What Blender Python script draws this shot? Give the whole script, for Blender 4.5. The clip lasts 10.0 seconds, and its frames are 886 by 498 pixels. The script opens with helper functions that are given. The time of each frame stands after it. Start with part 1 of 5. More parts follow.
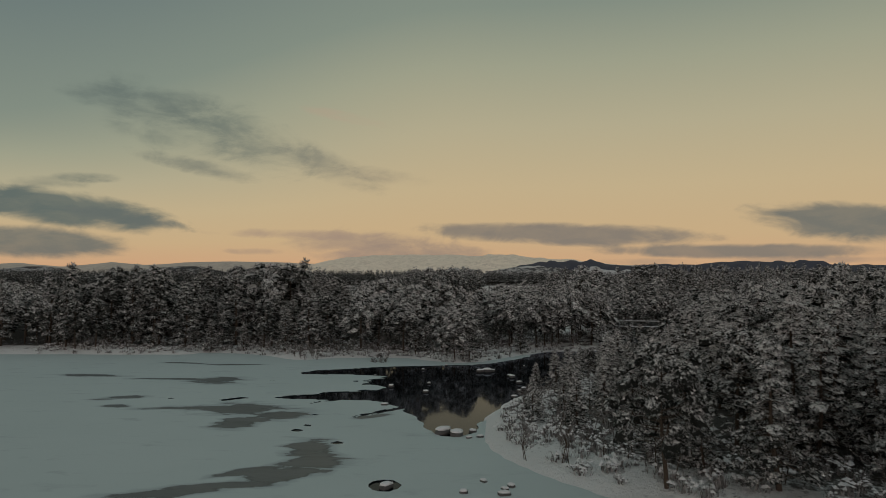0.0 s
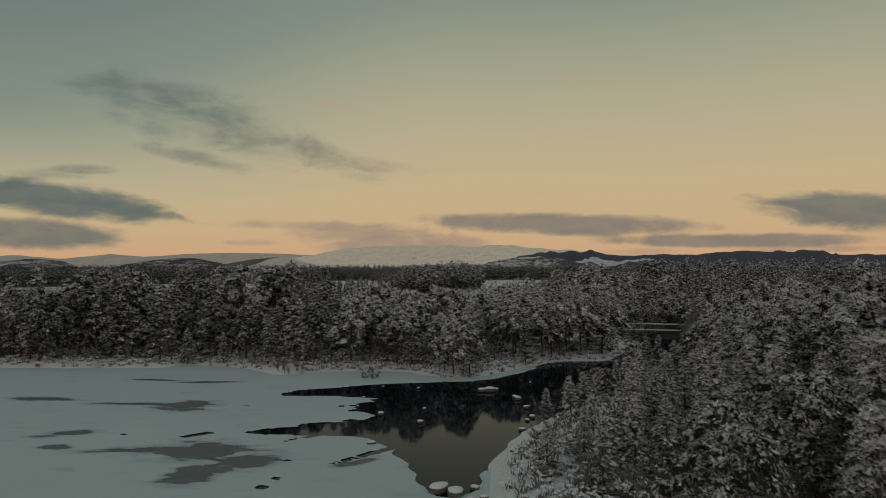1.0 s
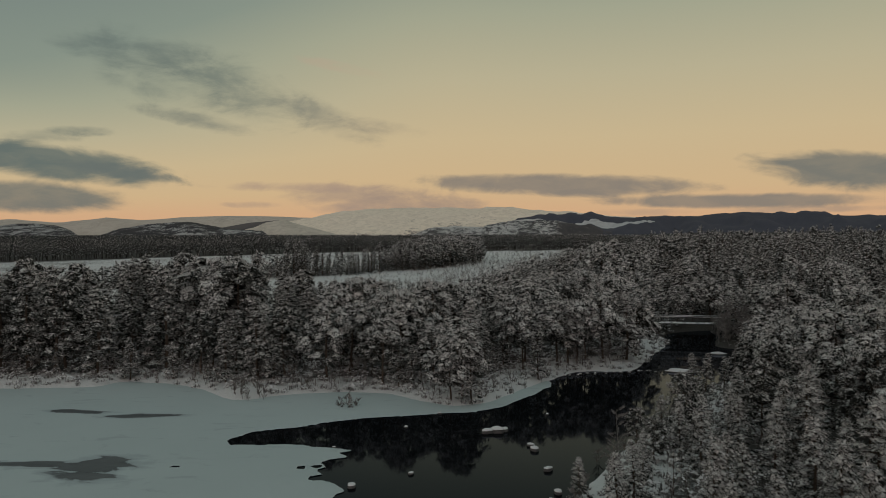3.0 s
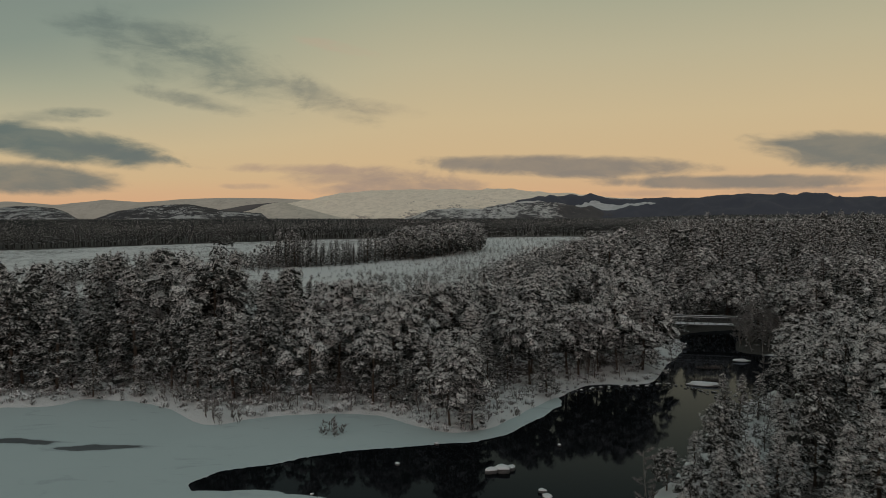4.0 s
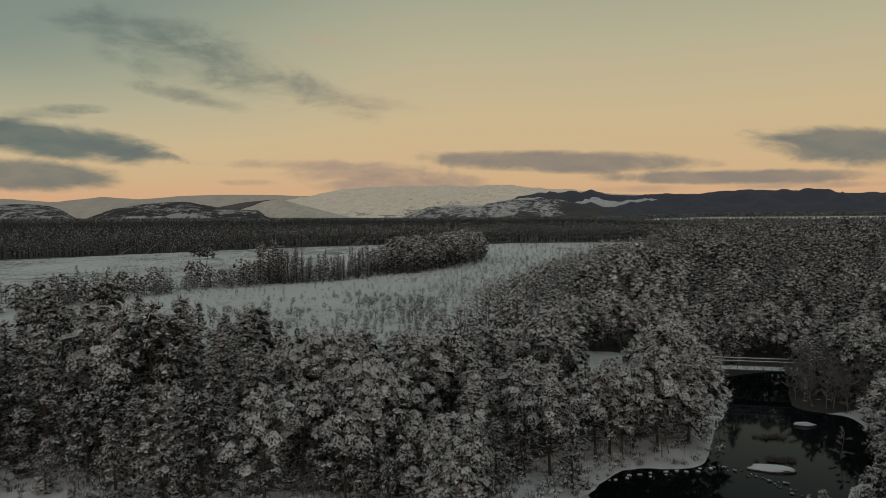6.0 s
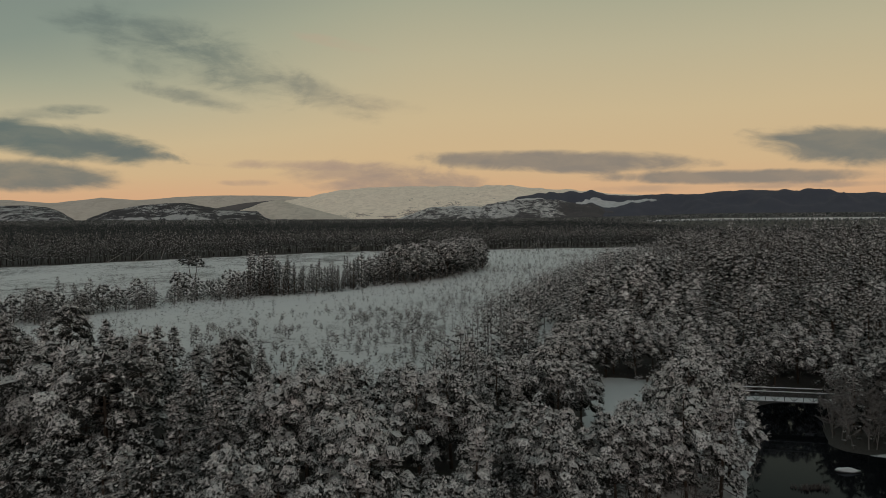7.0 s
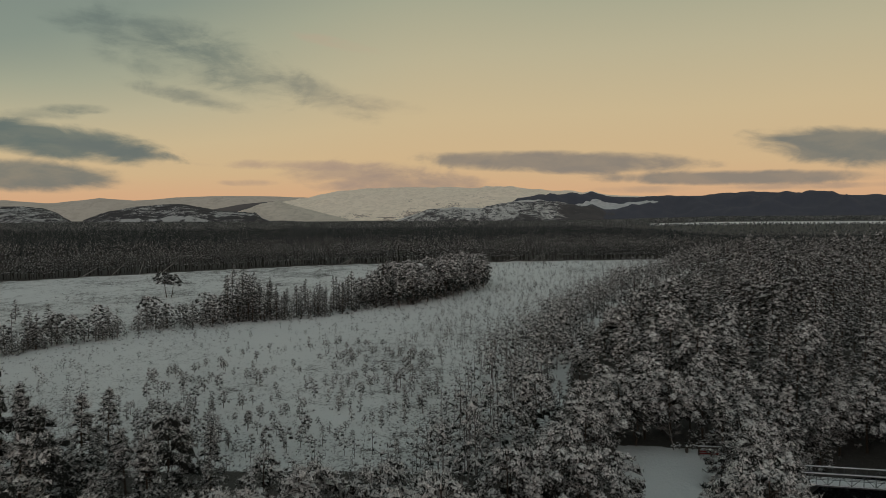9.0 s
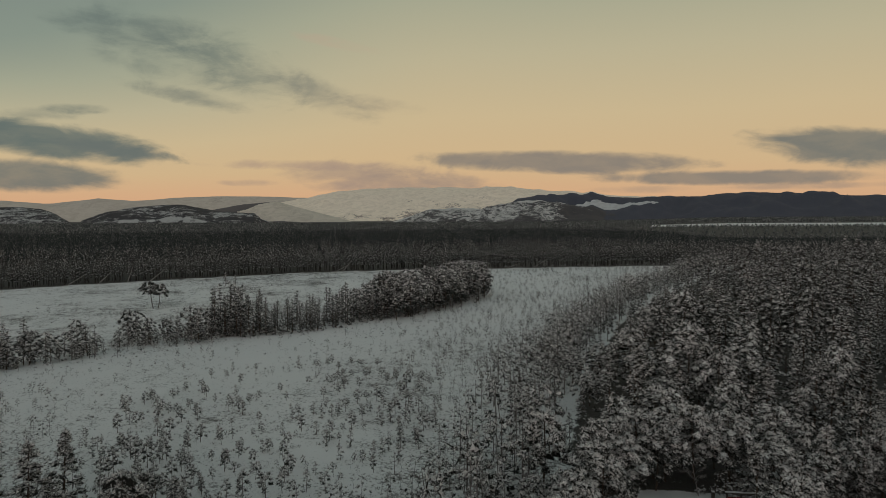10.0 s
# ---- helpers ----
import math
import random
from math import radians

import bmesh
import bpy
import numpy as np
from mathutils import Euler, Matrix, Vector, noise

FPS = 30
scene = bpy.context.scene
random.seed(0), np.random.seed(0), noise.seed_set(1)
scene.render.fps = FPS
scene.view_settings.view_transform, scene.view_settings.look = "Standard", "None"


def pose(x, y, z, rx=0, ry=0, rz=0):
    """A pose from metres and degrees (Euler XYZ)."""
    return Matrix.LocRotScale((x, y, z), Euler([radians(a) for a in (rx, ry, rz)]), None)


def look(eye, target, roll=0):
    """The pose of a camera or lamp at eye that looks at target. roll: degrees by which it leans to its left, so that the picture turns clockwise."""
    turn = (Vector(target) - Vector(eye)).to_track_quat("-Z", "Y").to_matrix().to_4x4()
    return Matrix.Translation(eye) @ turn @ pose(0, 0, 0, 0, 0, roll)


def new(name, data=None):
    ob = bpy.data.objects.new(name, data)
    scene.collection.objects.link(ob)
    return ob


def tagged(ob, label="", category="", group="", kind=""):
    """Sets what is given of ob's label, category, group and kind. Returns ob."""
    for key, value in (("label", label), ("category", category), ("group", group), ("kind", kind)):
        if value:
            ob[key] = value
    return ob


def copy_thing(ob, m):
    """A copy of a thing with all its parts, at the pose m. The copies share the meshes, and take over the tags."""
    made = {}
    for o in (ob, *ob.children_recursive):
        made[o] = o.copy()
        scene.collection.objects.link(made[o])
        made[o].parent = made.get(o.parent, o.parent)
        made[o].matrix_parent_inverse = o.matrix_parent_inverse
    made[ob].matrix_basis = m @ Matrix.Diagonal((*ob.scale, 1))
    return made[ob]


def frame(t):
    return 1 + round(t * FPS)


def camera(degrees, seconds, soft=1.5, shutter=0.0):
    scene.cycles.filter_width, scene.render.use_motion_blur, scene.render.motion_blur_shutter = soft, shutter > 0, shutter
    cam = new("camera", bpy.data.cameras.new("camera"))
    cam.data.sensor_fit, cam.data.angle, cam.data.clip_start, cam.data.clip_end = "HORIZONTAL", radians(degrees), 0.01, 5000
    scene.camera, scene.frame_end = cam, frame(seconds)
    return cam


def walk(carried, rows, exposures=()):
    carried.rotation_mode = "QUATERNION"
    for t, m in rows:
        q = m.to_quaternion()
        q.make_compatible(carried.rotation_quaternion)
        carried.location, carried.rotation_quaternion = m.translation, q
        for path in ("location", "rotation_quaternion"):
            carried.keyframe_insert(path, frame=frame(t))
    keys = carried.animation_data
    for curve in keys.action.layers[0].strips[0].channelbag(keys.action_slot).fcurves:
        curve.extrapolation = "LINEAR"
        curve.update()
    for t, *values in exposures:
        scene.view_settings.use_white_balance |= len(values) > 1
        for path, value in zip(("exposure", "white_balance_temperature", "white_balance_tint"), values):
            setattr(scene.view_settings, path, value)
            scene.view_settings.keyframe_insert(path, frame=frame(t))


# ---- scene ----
cam = camera(66.0, 10.0, soft=0.55, shutter=0.3)
PATH = [
    (0, (1.447, -0.011, 12.515), (1.357, 1.984, 12.619), 0.3),
    (0.5, (1.361, 5.167, 13.743), (1.272, 7.163, 13.834), 0.2),
    (1, (1.274, 10.315, 14.961), (1.186, 12.311, 15.037), 0.1),
    (1.5, (1.188, 15.43, 16.169), (1.101, 17.427, 16.226), 0.0),
    (2, (1.102, 20.514, 17.369), (1.015, 22.512, 17.393), -0.0),
    (2.5, (1.016, 25.566, 18.559), (0.93, 27.565, 18.552), -0.1),
    (4, (0.759, 40.534, 22.074), (0.675, 42.53, 21.983), -0.2),
    (4.5, (0.673, 45.46, 23.228), (0.59, 47.456, 23.122), -0.3),
    (5, (0.588, 50.355, 24.372), (0.505, 52.35, 24.267), -0.3),
    (5.5, (0.503, 55.218, 25.507), (0.42, 57.214, 25.403), -0.3),
    (7, (0.248, 69.618, 28.855), (0.166, 71.613, 28.752), -0.4),
    (7.5, (0.164, 74.354, 29.953), (0.082, 76.35, 29.85), -0.4),
    (8, (0.079, 79.06, 31.042), (-0.002, 81.055, 30.938), -0.4),
    (8.5, (-0.005, 83.733, 32.121), (-0.086, 85.729, 32.019), -0.4),
    (9, (-0.089, 88.375, 33.191), (-0.17, 90.371, 33.089), -0.3),
    (9.5, (-0.174, 92.986, 34.252), (-0.254, 94.982, 34.15), -0.3),
    (10, (-0.258, 97.565, 35.304), (-0.338, 99.561, 35.202), -0.3),
]
walk(cam, [(t, look(eye, target, roll)) for t, eye, target, roll in PATH], [(0, -0.13), (1, -0.11), (2.5, -0.05), (4, 0.0), (10, 0.0)])
SKY_STRENGTH = 1.0
SOUTH_FILL = (0.70, 0.59, 0.555)
SKY_STOPS = [(0.0, (0.62, 0.355, 0.21)), (0.017, (0.65, 0.395, 0.225)), (0.045, (0.625, 0.445, 0.250)), (0.09, (0.585, 0.462, 0.276)), (0.145, (0.485, 0.435, 0.288)),
             (0.20, (0.365, 0.375, 0.272)), (0.25, (0.245, 0.290, 0.240)), (0.33, (0.172, 0.220, 0.208)), (0.6, (0.178, 0.219, 0.217)), (1.0, (0.192, 0.230, 0.231))]
CLOUDS = [(-32.3, 5.45, 8.0, 1.15, -5, 0.96, 0.0), (-27.6, 4.95, 4.0, 0.55, -6, 0.9, 0.05), (-33.8, 2.9, 5.6, 1.05, -2, 0.92, 0.1), (-30.5, 7.8, 2.2, 0.36, 2, 0.62, 0.0), (-33.0, 7.3, 2.6, 0.5, 4, 0.4, 0.0),
          (-24.2, 12.6, 6.2, 2.3, -14, 0.44, 0.0), (-18.6, 11.5, 5.4, 2.1, -18, 0.46, 0.0), (-27.9, 13.6, 4.2, 1.2, -10, 0.42, 0.0), (-12.8, 9.9, 4.2, 1.2, -20, 0.5, 0.1), (-22.3, 9.15, 3.9, 0.6, -9, 0.62, 0.05),
          (-8.2, 9.1, 3.4, 0.6, -6, 0.36, 0.2), (-7.6, 3.1, 6.6, 1.25, -3, 0.80, 0.50), (-13.8, 4.05, 6.4, 0.38, 0, 0.62, 0.55), (-3.0, 2.6, 5.4, 0.9, -6, 0.75, 0.42), (7.1, 4.2, 10.6, 0.82, -2, 0.95, 0.26),
          (20.4, 2.7, 9.0, 0.52, -1, 0.92, 0.24), (28.4, 4.6, 6.0, 1.2, -8, 0.95, 0.12), (-11.4, 2.35, 2.2, 0.45, 3, 0.6, 0.5), (-18.1, 2.6, 2.0, 0.25, 0, 0.5, 0.5), (-11.2, 13.8, 3.4, 0.4, -10, 0.25, 0.85),
          (26.5, 1.95, 6.0, 0.22, 0, 0.55, 0.4), (13.5, 1.9, 4.0, 0.28, 0, 0.4, 0.4)]


# ---- sky and light ----
def node(tree, kind, x=0, **values):
    n = tree.nodes.new(kind)
    for key, value in values.items():
        n.inputs[key].default_value = value
    return n


def calc(tree, op, a, b=None, c=None):
    """A math node on sockets or numbers."""
    n = tree.nodes.new("ShaderNodeMath")
    n.operation = op
    for i, v in enumerate((a, b, c)):
        if v is None:
            continue
        if isinstance(v, (int, float)):
            n.inputs[i].default_value = v
        else:
            tree.links.new(v, n.inputs[i])
    return n.outputs[0]


def ramp(tree, fac, stops):
    n = tree.nodes.new("ShaderNodeValToRGB")
    el = n.color_ramp.elements
    while len(el) < len(stops):
        el.new(0.5)
    for e, (p, c) in zip(el, stops):
        e.position, e.color = p, (*c, 1)
    tree.links.new(fac, n.inputs[0])
    return n.outputs[0]


def mix(tree, fac, a, b):
    n = tree.nodes.new("ShaderNodeMix")
    n.data_type = "RGBA"
    for i, v in ((0, fac), (6, a), (7, b)):
        if isinstance(v, (int, float)):
            n.inputs[i].default_value = v
        elif isinstance(v, tuple):
            n.inputs[i].default_value = (*v, 1)
        else:
            tree.links.new(v, n.inputs[i])
    return n.outputs[2]


def smooth(tree, v, lo, hi):
    n = tree.nodes.new("ShaderNodeMapRange")
    n.interpolation_type = "SMOOTHSTEP"
    tree.links.new(v, n.inputs[0])
    n.inputs[1].default_value, n.inputs[2].default_value = lo, hi
    return n.outputs[0]


def noise_tex(tree, vec, scale, detail=4.0, rough=0.55, distort=0.0):
    n = tree.nodes.new("ShaderNodeTexNoise")
    n.inputs["Scale"].default_value, n.inputs["Detail"].default_value = scale, detail
    n.inputs["Roughness"].default_value, n.inputs["Distortion"].default_value = rough, distort
    if vec is not None:
        tree.links.new(vec, n.inputs["Vector"])
    return n.outputs[0]


world = bpy.data.worlds.new("dusk_sky")
scene.world = world
world.use_nodes = True
wt = world.node_tree
wt.nodes.clear()
coord = wt.nodes.new("ShaderNodeTexCoord")
split = wt.nodes.new("ShaderNodeSeparateXYZ")
wt.links.new(coord.outputs["Generated"], split.inputs[0])
sx, sy, sz = split.outputs
elev = calc(wt, "MULTIPLY", calc(wt, "ARCSINE", sz), 57.2958)
azim = calc(wt, "MULTIPLY", calc(wt, "ARCTAN2", sx, sy), 57.2958)
# the afterglow is warmest ahead and to the east of north, and cools towards the west and the zenith
cool = calc(wt, "MULTIPLY", smooth(wt, calc(wt, "ABSOLUTE", calc(wt, "SUBTRACT", azim, 14.0)), 14.0, 56.0), 11.0)
cool = calc(wt, "MULTIPLY", cool, smooth(wt, elev, 0.5, 12.0))
height = calc(wt, "DIVIDE", calc(wt, "ADD", elev, cool), 90.0)
glow = ramp(wt, height, SKY_STOPS)
# opposite the afterglow: unseen pink band over the southern horizon, added to light trees
south = calc(wt, "MULTIPLY", smooth(wt, calc(wt, "ABSOLUTE", azim), 75.0, 140.0), smooth(wt, elev, 48.0, 14.0))
glow = mix(wt, south, glow, SOUTH_FILL)
# clouds: azimuth, elevation, half width, half height (degrees), tilt, thickness, tone (0 grey, 1 pink)
comb = wt.nodes.new("ShaderNodeCombineXYZ")
wt.links.new(calc(wt, "MULTIPLY", azim, 0.5), comb.inputs[0])
wt.links.new(elev, comb.inputs[1])
wisp = calc(wt, "SUBTRACT", noise_tex(wt, comb.outputs[0], 0.45, 6.0, 0.62, 0.6), 0.5)
comb2 = wt.nodes.new("ShaderNodeCombineXYZ")
wt.links.new(calc(wt, "MULTIPLY", azim, 0.5), comb2.inputs[0])
wt.links.new(calc(wt, "MULTIPLY", elev, 1.6), comb2.inputs[1])
comb2.inputs[2].default_value = 7.0
fine = calc(wt, "SUBTRACT", noise_tex(wt, comb2.outputs[0], 0.8, 5.0, 0.6), 0.5)
billow = smooth(wt, noise_tex(wt, comb2.outputs[0], 0.50, 7.0, 0.62, 0.4), 0.62, 0.36)
sky_colour = glow
for a0, e0, wa, we, tilt, dense, tone in CLOUDS:
    da, de = calc(wt, "SUBTRACT", azim, a0), calc(wt, "SUBTRACT", elev, e0)
    ca, sa = math.cos(radians(tilt)), math.sin(radians(tilt))
    u = calc(wt, "DIVIDE", calc(wt, "ADD", calc(wt, "MULTIPLY", da, ca), calc(wt, "MULTIPLY", de, sa)), wa)
    v = calc(wt, "DIVIDE", calc(wt, "SUBTRACT", calc(wt, "MULTIPLY", de, ca), calc(wt, "MULTIPLY", da, sa)), we)
    r2 = calc(wt, "ADD", calc(wt, "MULTIPLY", u, u), calc(wt, "MULTIPLY", v, v))
    body = calc(wt, "ADD", calc(wt, "SUBTRACT", 1.3, r2), calc(wt, "ADD", calc(wt, "MULTIPLY", wisp, 2.3 if dense > 0.8 else 3.6), calc(wt, "MULTIPLY", fine, 0.8 if dense > 0.8 else 1.6)))
    gaps = 0.05 + 0.9 * (1 - dense)
    cover = calc(wt, "MULTIPLY", calc(wt, "MULTIPLY", smooth(wt, body, -0.35, 0.9 if dense > 0.8 else 1.5), dense), calc(wt, "SUBTRACT", 1.0, calc(wt, "MULTIPLY", billow, gaps)))
    grey, pink = (0.118, 0.152, 0.143), (0.58, 0.37, 0.27)
    tint = tuple(g + (p - g) * tone for g, p in zip(grey, pink))
    sky_colour = mix(wt, cover, sky_colour, tint)
bg = wt.nodes.new("ShaderNodeBackground")
wt.links.new(sky_colour, bg.inputs[0])
bg.inputs[1].default_value = SKY_STRENGTH
out = wt.nodes.new("ShaderNodeOutputWorld")
wt.links.new(bg.outputs[0], out.inputs[0])


# ---- materials ----
def material(name, rough=0.8, spec=0.3):
    m = bpy.data.materials.new(name)
    m.use_nodes = True
    t = m.node_tree
    b = t.nodes["Principled BSDF"]
    b.inputs["Roughness"].default_value, b.inputs["Specular IOR Level"].default_value = rough, spec
    return m, t, b


def place(t):
    return t.nodes.new("ShaderNodeTexCoord").outputs["Object"]


def geo(t):
    return t.nodes.new("ShaderNodeNewGeometry")


def bump(t, b, height, strength, distance):
    n = t.nodes.new("ShaderNodeBump")
    n.inputs["Strength"].default_value, n.inputs["Distance"].default_value = strength, distance
    t.links.new(height, n.inputs["Height"])
    t.links.new(n.outputs[0], b.inputs["Normal"])


def snow_ground():
    """Snow on the ground with heather, rushes and grass coming through it in patches. Under the woods the same dark
    tone also paints the trees' shade.
    """
    m, t, b = material("snow_ground", 0.75)
    p = geo(t).outputs["Position"]
    big = noise_tex(t, p, 0.035, 3)
    mid = noise_tex(t, p, 0.35, 5, 0.65)
    small = noise_tex(t, p, 2.2, 5, 0.7)
    drift = noise_tex(t, p, 0.9, 3)
    snow = mix(t, big, (0.755, 0.765, 0.76), (0.87, 0.872, 0.86))
    snow = mix(t, smooth(t, drift, 0.35, 0.7), snow, (0.82, 0.825, 0.815))
    plant = mix(t, small, (0.040, 0.037, 0.032), (0.13, 0.12, 0.108))
    bare = calc(t, "ADD", calc(t, "MULTIPLY", mid, 0.45), calc(t, "MULTIPLY", small, 0.75))
    att = t.nodes.new("ShaderNodeAttribute")
    att.attribute_name = "growth_shade"
    bare = calc(t, "ADD", bare, calc(t, "MULTIPLY", att.outputs["Fac"], 0.30))
    t.links.new(mix(t, smooth(t, bare, 0.74, 0.92), snow, plant), b.inputs["Base Color"])
    bump(t, b, calc(t, "ADD", calc(t, "MULTIPLY", drift, 0.6), small), 0.9, 0.3)
    return m


def ice_snow():
    """Snow-covered ice with wet grey slush where water has come through."""
    m, t, b = material("ice_snow", 0.7)
    p = geo(t).outputs["Position"]
    stretch = t.nodes.new("ShaderNodeMapping")
    stretch.inputs["Scale"].default_value = (0.35, 1.0, 1.0)
    t.links.new(p, stretch.inputs[0])
    n1 = noise_tex(t, p, 0.05, 3)
    n2 = noise_tex(t, stretch.outputs[0], 0.55, 6, 0.62, 0.8)
    att = t.nodes.new("ShaderNodeAttribute")
    att.attribute_name = "slush"
    wet = calc(t, "ADD", att.outputs["Fac"], calc(t, "MULTIPLY", calc(t, "SUBTRACT", n2, 0.5), 1.7))
    snow = mix(t, n1, (0.50, 0.585, 0.58), (0.61, 0.69, 0.685))
    grey = mix(t, n2, (0.055, 0.062, 0.066), (0.17, 0.18, 0.185))
    soaked = mix(t, smooth(t, wet, 0.10, 0.42), snow, (0.45, 0.52, 0.53))
    t.links.new(mix(t, smooth(t, wet, 0.44, 0.58), soaked, grey), b.inputs["Base Color"])
    r = calc(t, "SUBTRACT", 0.75, calc(t, "MULTIPLY", smooth(t, wet, 0.4, 0.7), 0.35))
    t.links.new(r, b.inputs["Roughness"])
    bump(t, b, noise_tex(t, p, 1.3, 4), 0.25, 0.08)
    return m


def water_material():
    """Peaty water: nearly black below, with a cool mirror on top that grows stronger at low angles."""
    m, t, b = material("lake_water", 0.5, 0.0)
    b.inputs["Base Color"].default_value = (0.006, 0.007, 0.008, 1)
    bump_n = t.nodes.new("ShaderNodeBump")
    bump_n.inputs["Strength"].default_value, bump_n.inputs["Distance"].default_value = 0.035, 0.02
    t.links.new(noise_tex(t, geo(t).outputs["Position"], 1.5, 2), bump_n.inputs["Height"])
    gloss = t.nodes.new("ShaderNodeBsdfGlossy")
    gloss.inputs["Color"].default_value, gloss.inputs["Roughness"].default_value = (0.80, 0.87, 1.0, 1), 0.05
    fresnel = t.nodes.new("ShaderNodeFresnel")
    fresnel.inputs["IOR"].default_value = 1.13
    both = t.nodes.new("ShaderNodeMixShader")
    for node_in in (gloss.inputs["Normal"], fresnel.inputs["Normal"]):
        t.links.new(bump_n.outputs[0], node_in)
    t.links.new(fresnel.outputs[0], both.inputs[0])
    t.links.new(b.outputs[0], both.inputs[1])
    t.links.new(gloss.outputs[0], both.inputs[2])
    t.links.new(both.outputs[0], t.nodes["Material Output"].inputs[0])
    return m


def needles(name, low, high, frost=1.0):
    """Dark needles, each tuft with more or less rime on it."""
    m, t, b = material(name, 0.8, 0.2)
    g = geo(t)
    each = g.outputs["Random Per Island"]
    rnd = t.nodes.new("ShaderNodeObjectInfo").outputs["Random"]
    n = noise_tex(t, g.outputs["Position"], 0.9, 3, 0.6)
    col = mix(t, n, low, high)
    col = mix(t, calc(t, "MULTIPLY", rnd, 0.4), col, (0.050, 0.042, 0.032))
    rime = mix(t, each, tuple(frost * c for c in (0.10, 0.095, 0.09)), tuple(frost * c for c in (0.54, 0.535, 0.52)))
    amount = calc(t, "ADD", calc(t, "MULTIPLY", each, 0.7), calc(t, "MULTIPLY", n, 0.6))
    t.links.new(mix(t, smooth(t, amount, 0.34, 0.88), col, rime), b.inputs["Base Color"])
    return m


def snow_clump():
    """Snow lying on needle tufts, thin enough in places for the needles to show."""
    m, t, b = material("snow_clump", 0.75, 0.2)
    g = geo(t)
    n = noise_tex(t, g.outputs["Position"], 7.0, 3, 0.65)
    col = mix(t, g.outputs["Random Per Island"], (0.52, 0.51, 0.50), (0.92, 0.91, 0.89))
    rnd = t.nodes.new("ShaderNodeObjectInfo").outputs["Random"]
    col = mix(t, calc(t, "MULTIPLY", rnd, 0.30), col, (0.50, 0.47, 0.45))
    t.links.new(mix(t, smooth(t, n, 0.58, 0.74), col, (0.24, 0.23, 0.22)), b.inputs["Base Color"])
    return m


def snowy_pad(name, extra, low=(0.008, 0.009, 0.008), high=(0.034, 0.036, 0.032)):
    """A bough's needle pad: snow in broken patches, most of it on the upper side, dark rimed needles between. The mix
    by facing also paints light tops and shaded flanks.
    """
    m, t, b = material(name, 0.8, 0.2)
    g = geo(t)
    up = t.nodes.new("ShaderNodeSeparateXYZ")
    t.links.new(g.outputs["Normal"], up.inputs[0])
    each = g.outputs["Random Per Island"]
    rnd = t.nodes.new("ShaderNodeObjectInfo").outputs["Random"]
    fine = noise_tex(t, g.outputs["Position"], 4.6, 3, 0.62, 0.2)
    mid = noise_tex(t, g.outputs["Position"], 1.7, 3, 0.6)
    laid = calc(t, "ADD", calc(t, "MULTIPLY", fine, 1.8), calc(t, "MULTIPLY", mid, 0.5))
    # whiter where the face looks up: lying snow, and painted top light too
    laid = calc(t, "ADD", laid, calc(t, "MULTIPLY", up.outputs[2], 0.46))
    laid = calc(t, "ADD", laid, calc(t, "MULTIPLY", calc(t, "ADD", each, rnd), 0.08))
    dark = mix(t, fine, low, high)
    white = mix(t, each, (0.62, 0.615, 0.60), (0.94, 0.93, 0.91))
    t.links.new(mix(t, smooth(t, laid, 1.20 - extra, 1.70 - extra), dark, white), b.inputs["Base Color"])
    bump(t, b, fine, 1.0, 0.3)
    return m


def bark():
    m, t, b = material("pine_bark", 0.9)
    g = geo(t)
    n = noise_tex(t, g.outputs["Position"], 6.0, 4, 0.7)
    t.links.new(mix(t, n, (0.035, 0.027, 0.022), (0.13, 0.095, 0.07)), b.inputs["Base Color"])
    bump(t, b, n, 0.6, 0.03)
    return m


def twig():
    m, t, b = material("bare_twigs", 0.9)
    g = geo(t)
    t.links.new(mix(t, g.outputs["Random Per Island"], (0.075, 0.062, 0.055), (0.24, 0.22, 0.21)), b.inputs["Base Color"])
    return m


def frosted_twig():
    m, t, b = material("frosted_twigs", 0.9)
    g = geo(t)
    t.links.new(mix(t, g.outputs["Random Per Island"], (0.11, 0.10, 0.095), (0.40, 0.385, 0.375)), b.inputs["Base Color"])
    return m


def plain(name, low, high, scale=3.0, rough=0.8):
    m, t, b = material(name, rough)
    n = noise_tex(t, geo(t).outputs["Position"], scale, 4, 0.65)
    t.links.new(mix(t, n, low, high), b.inputs["Base Color"])
    bump(t, b, n, 0.4, 0.03)
    return m


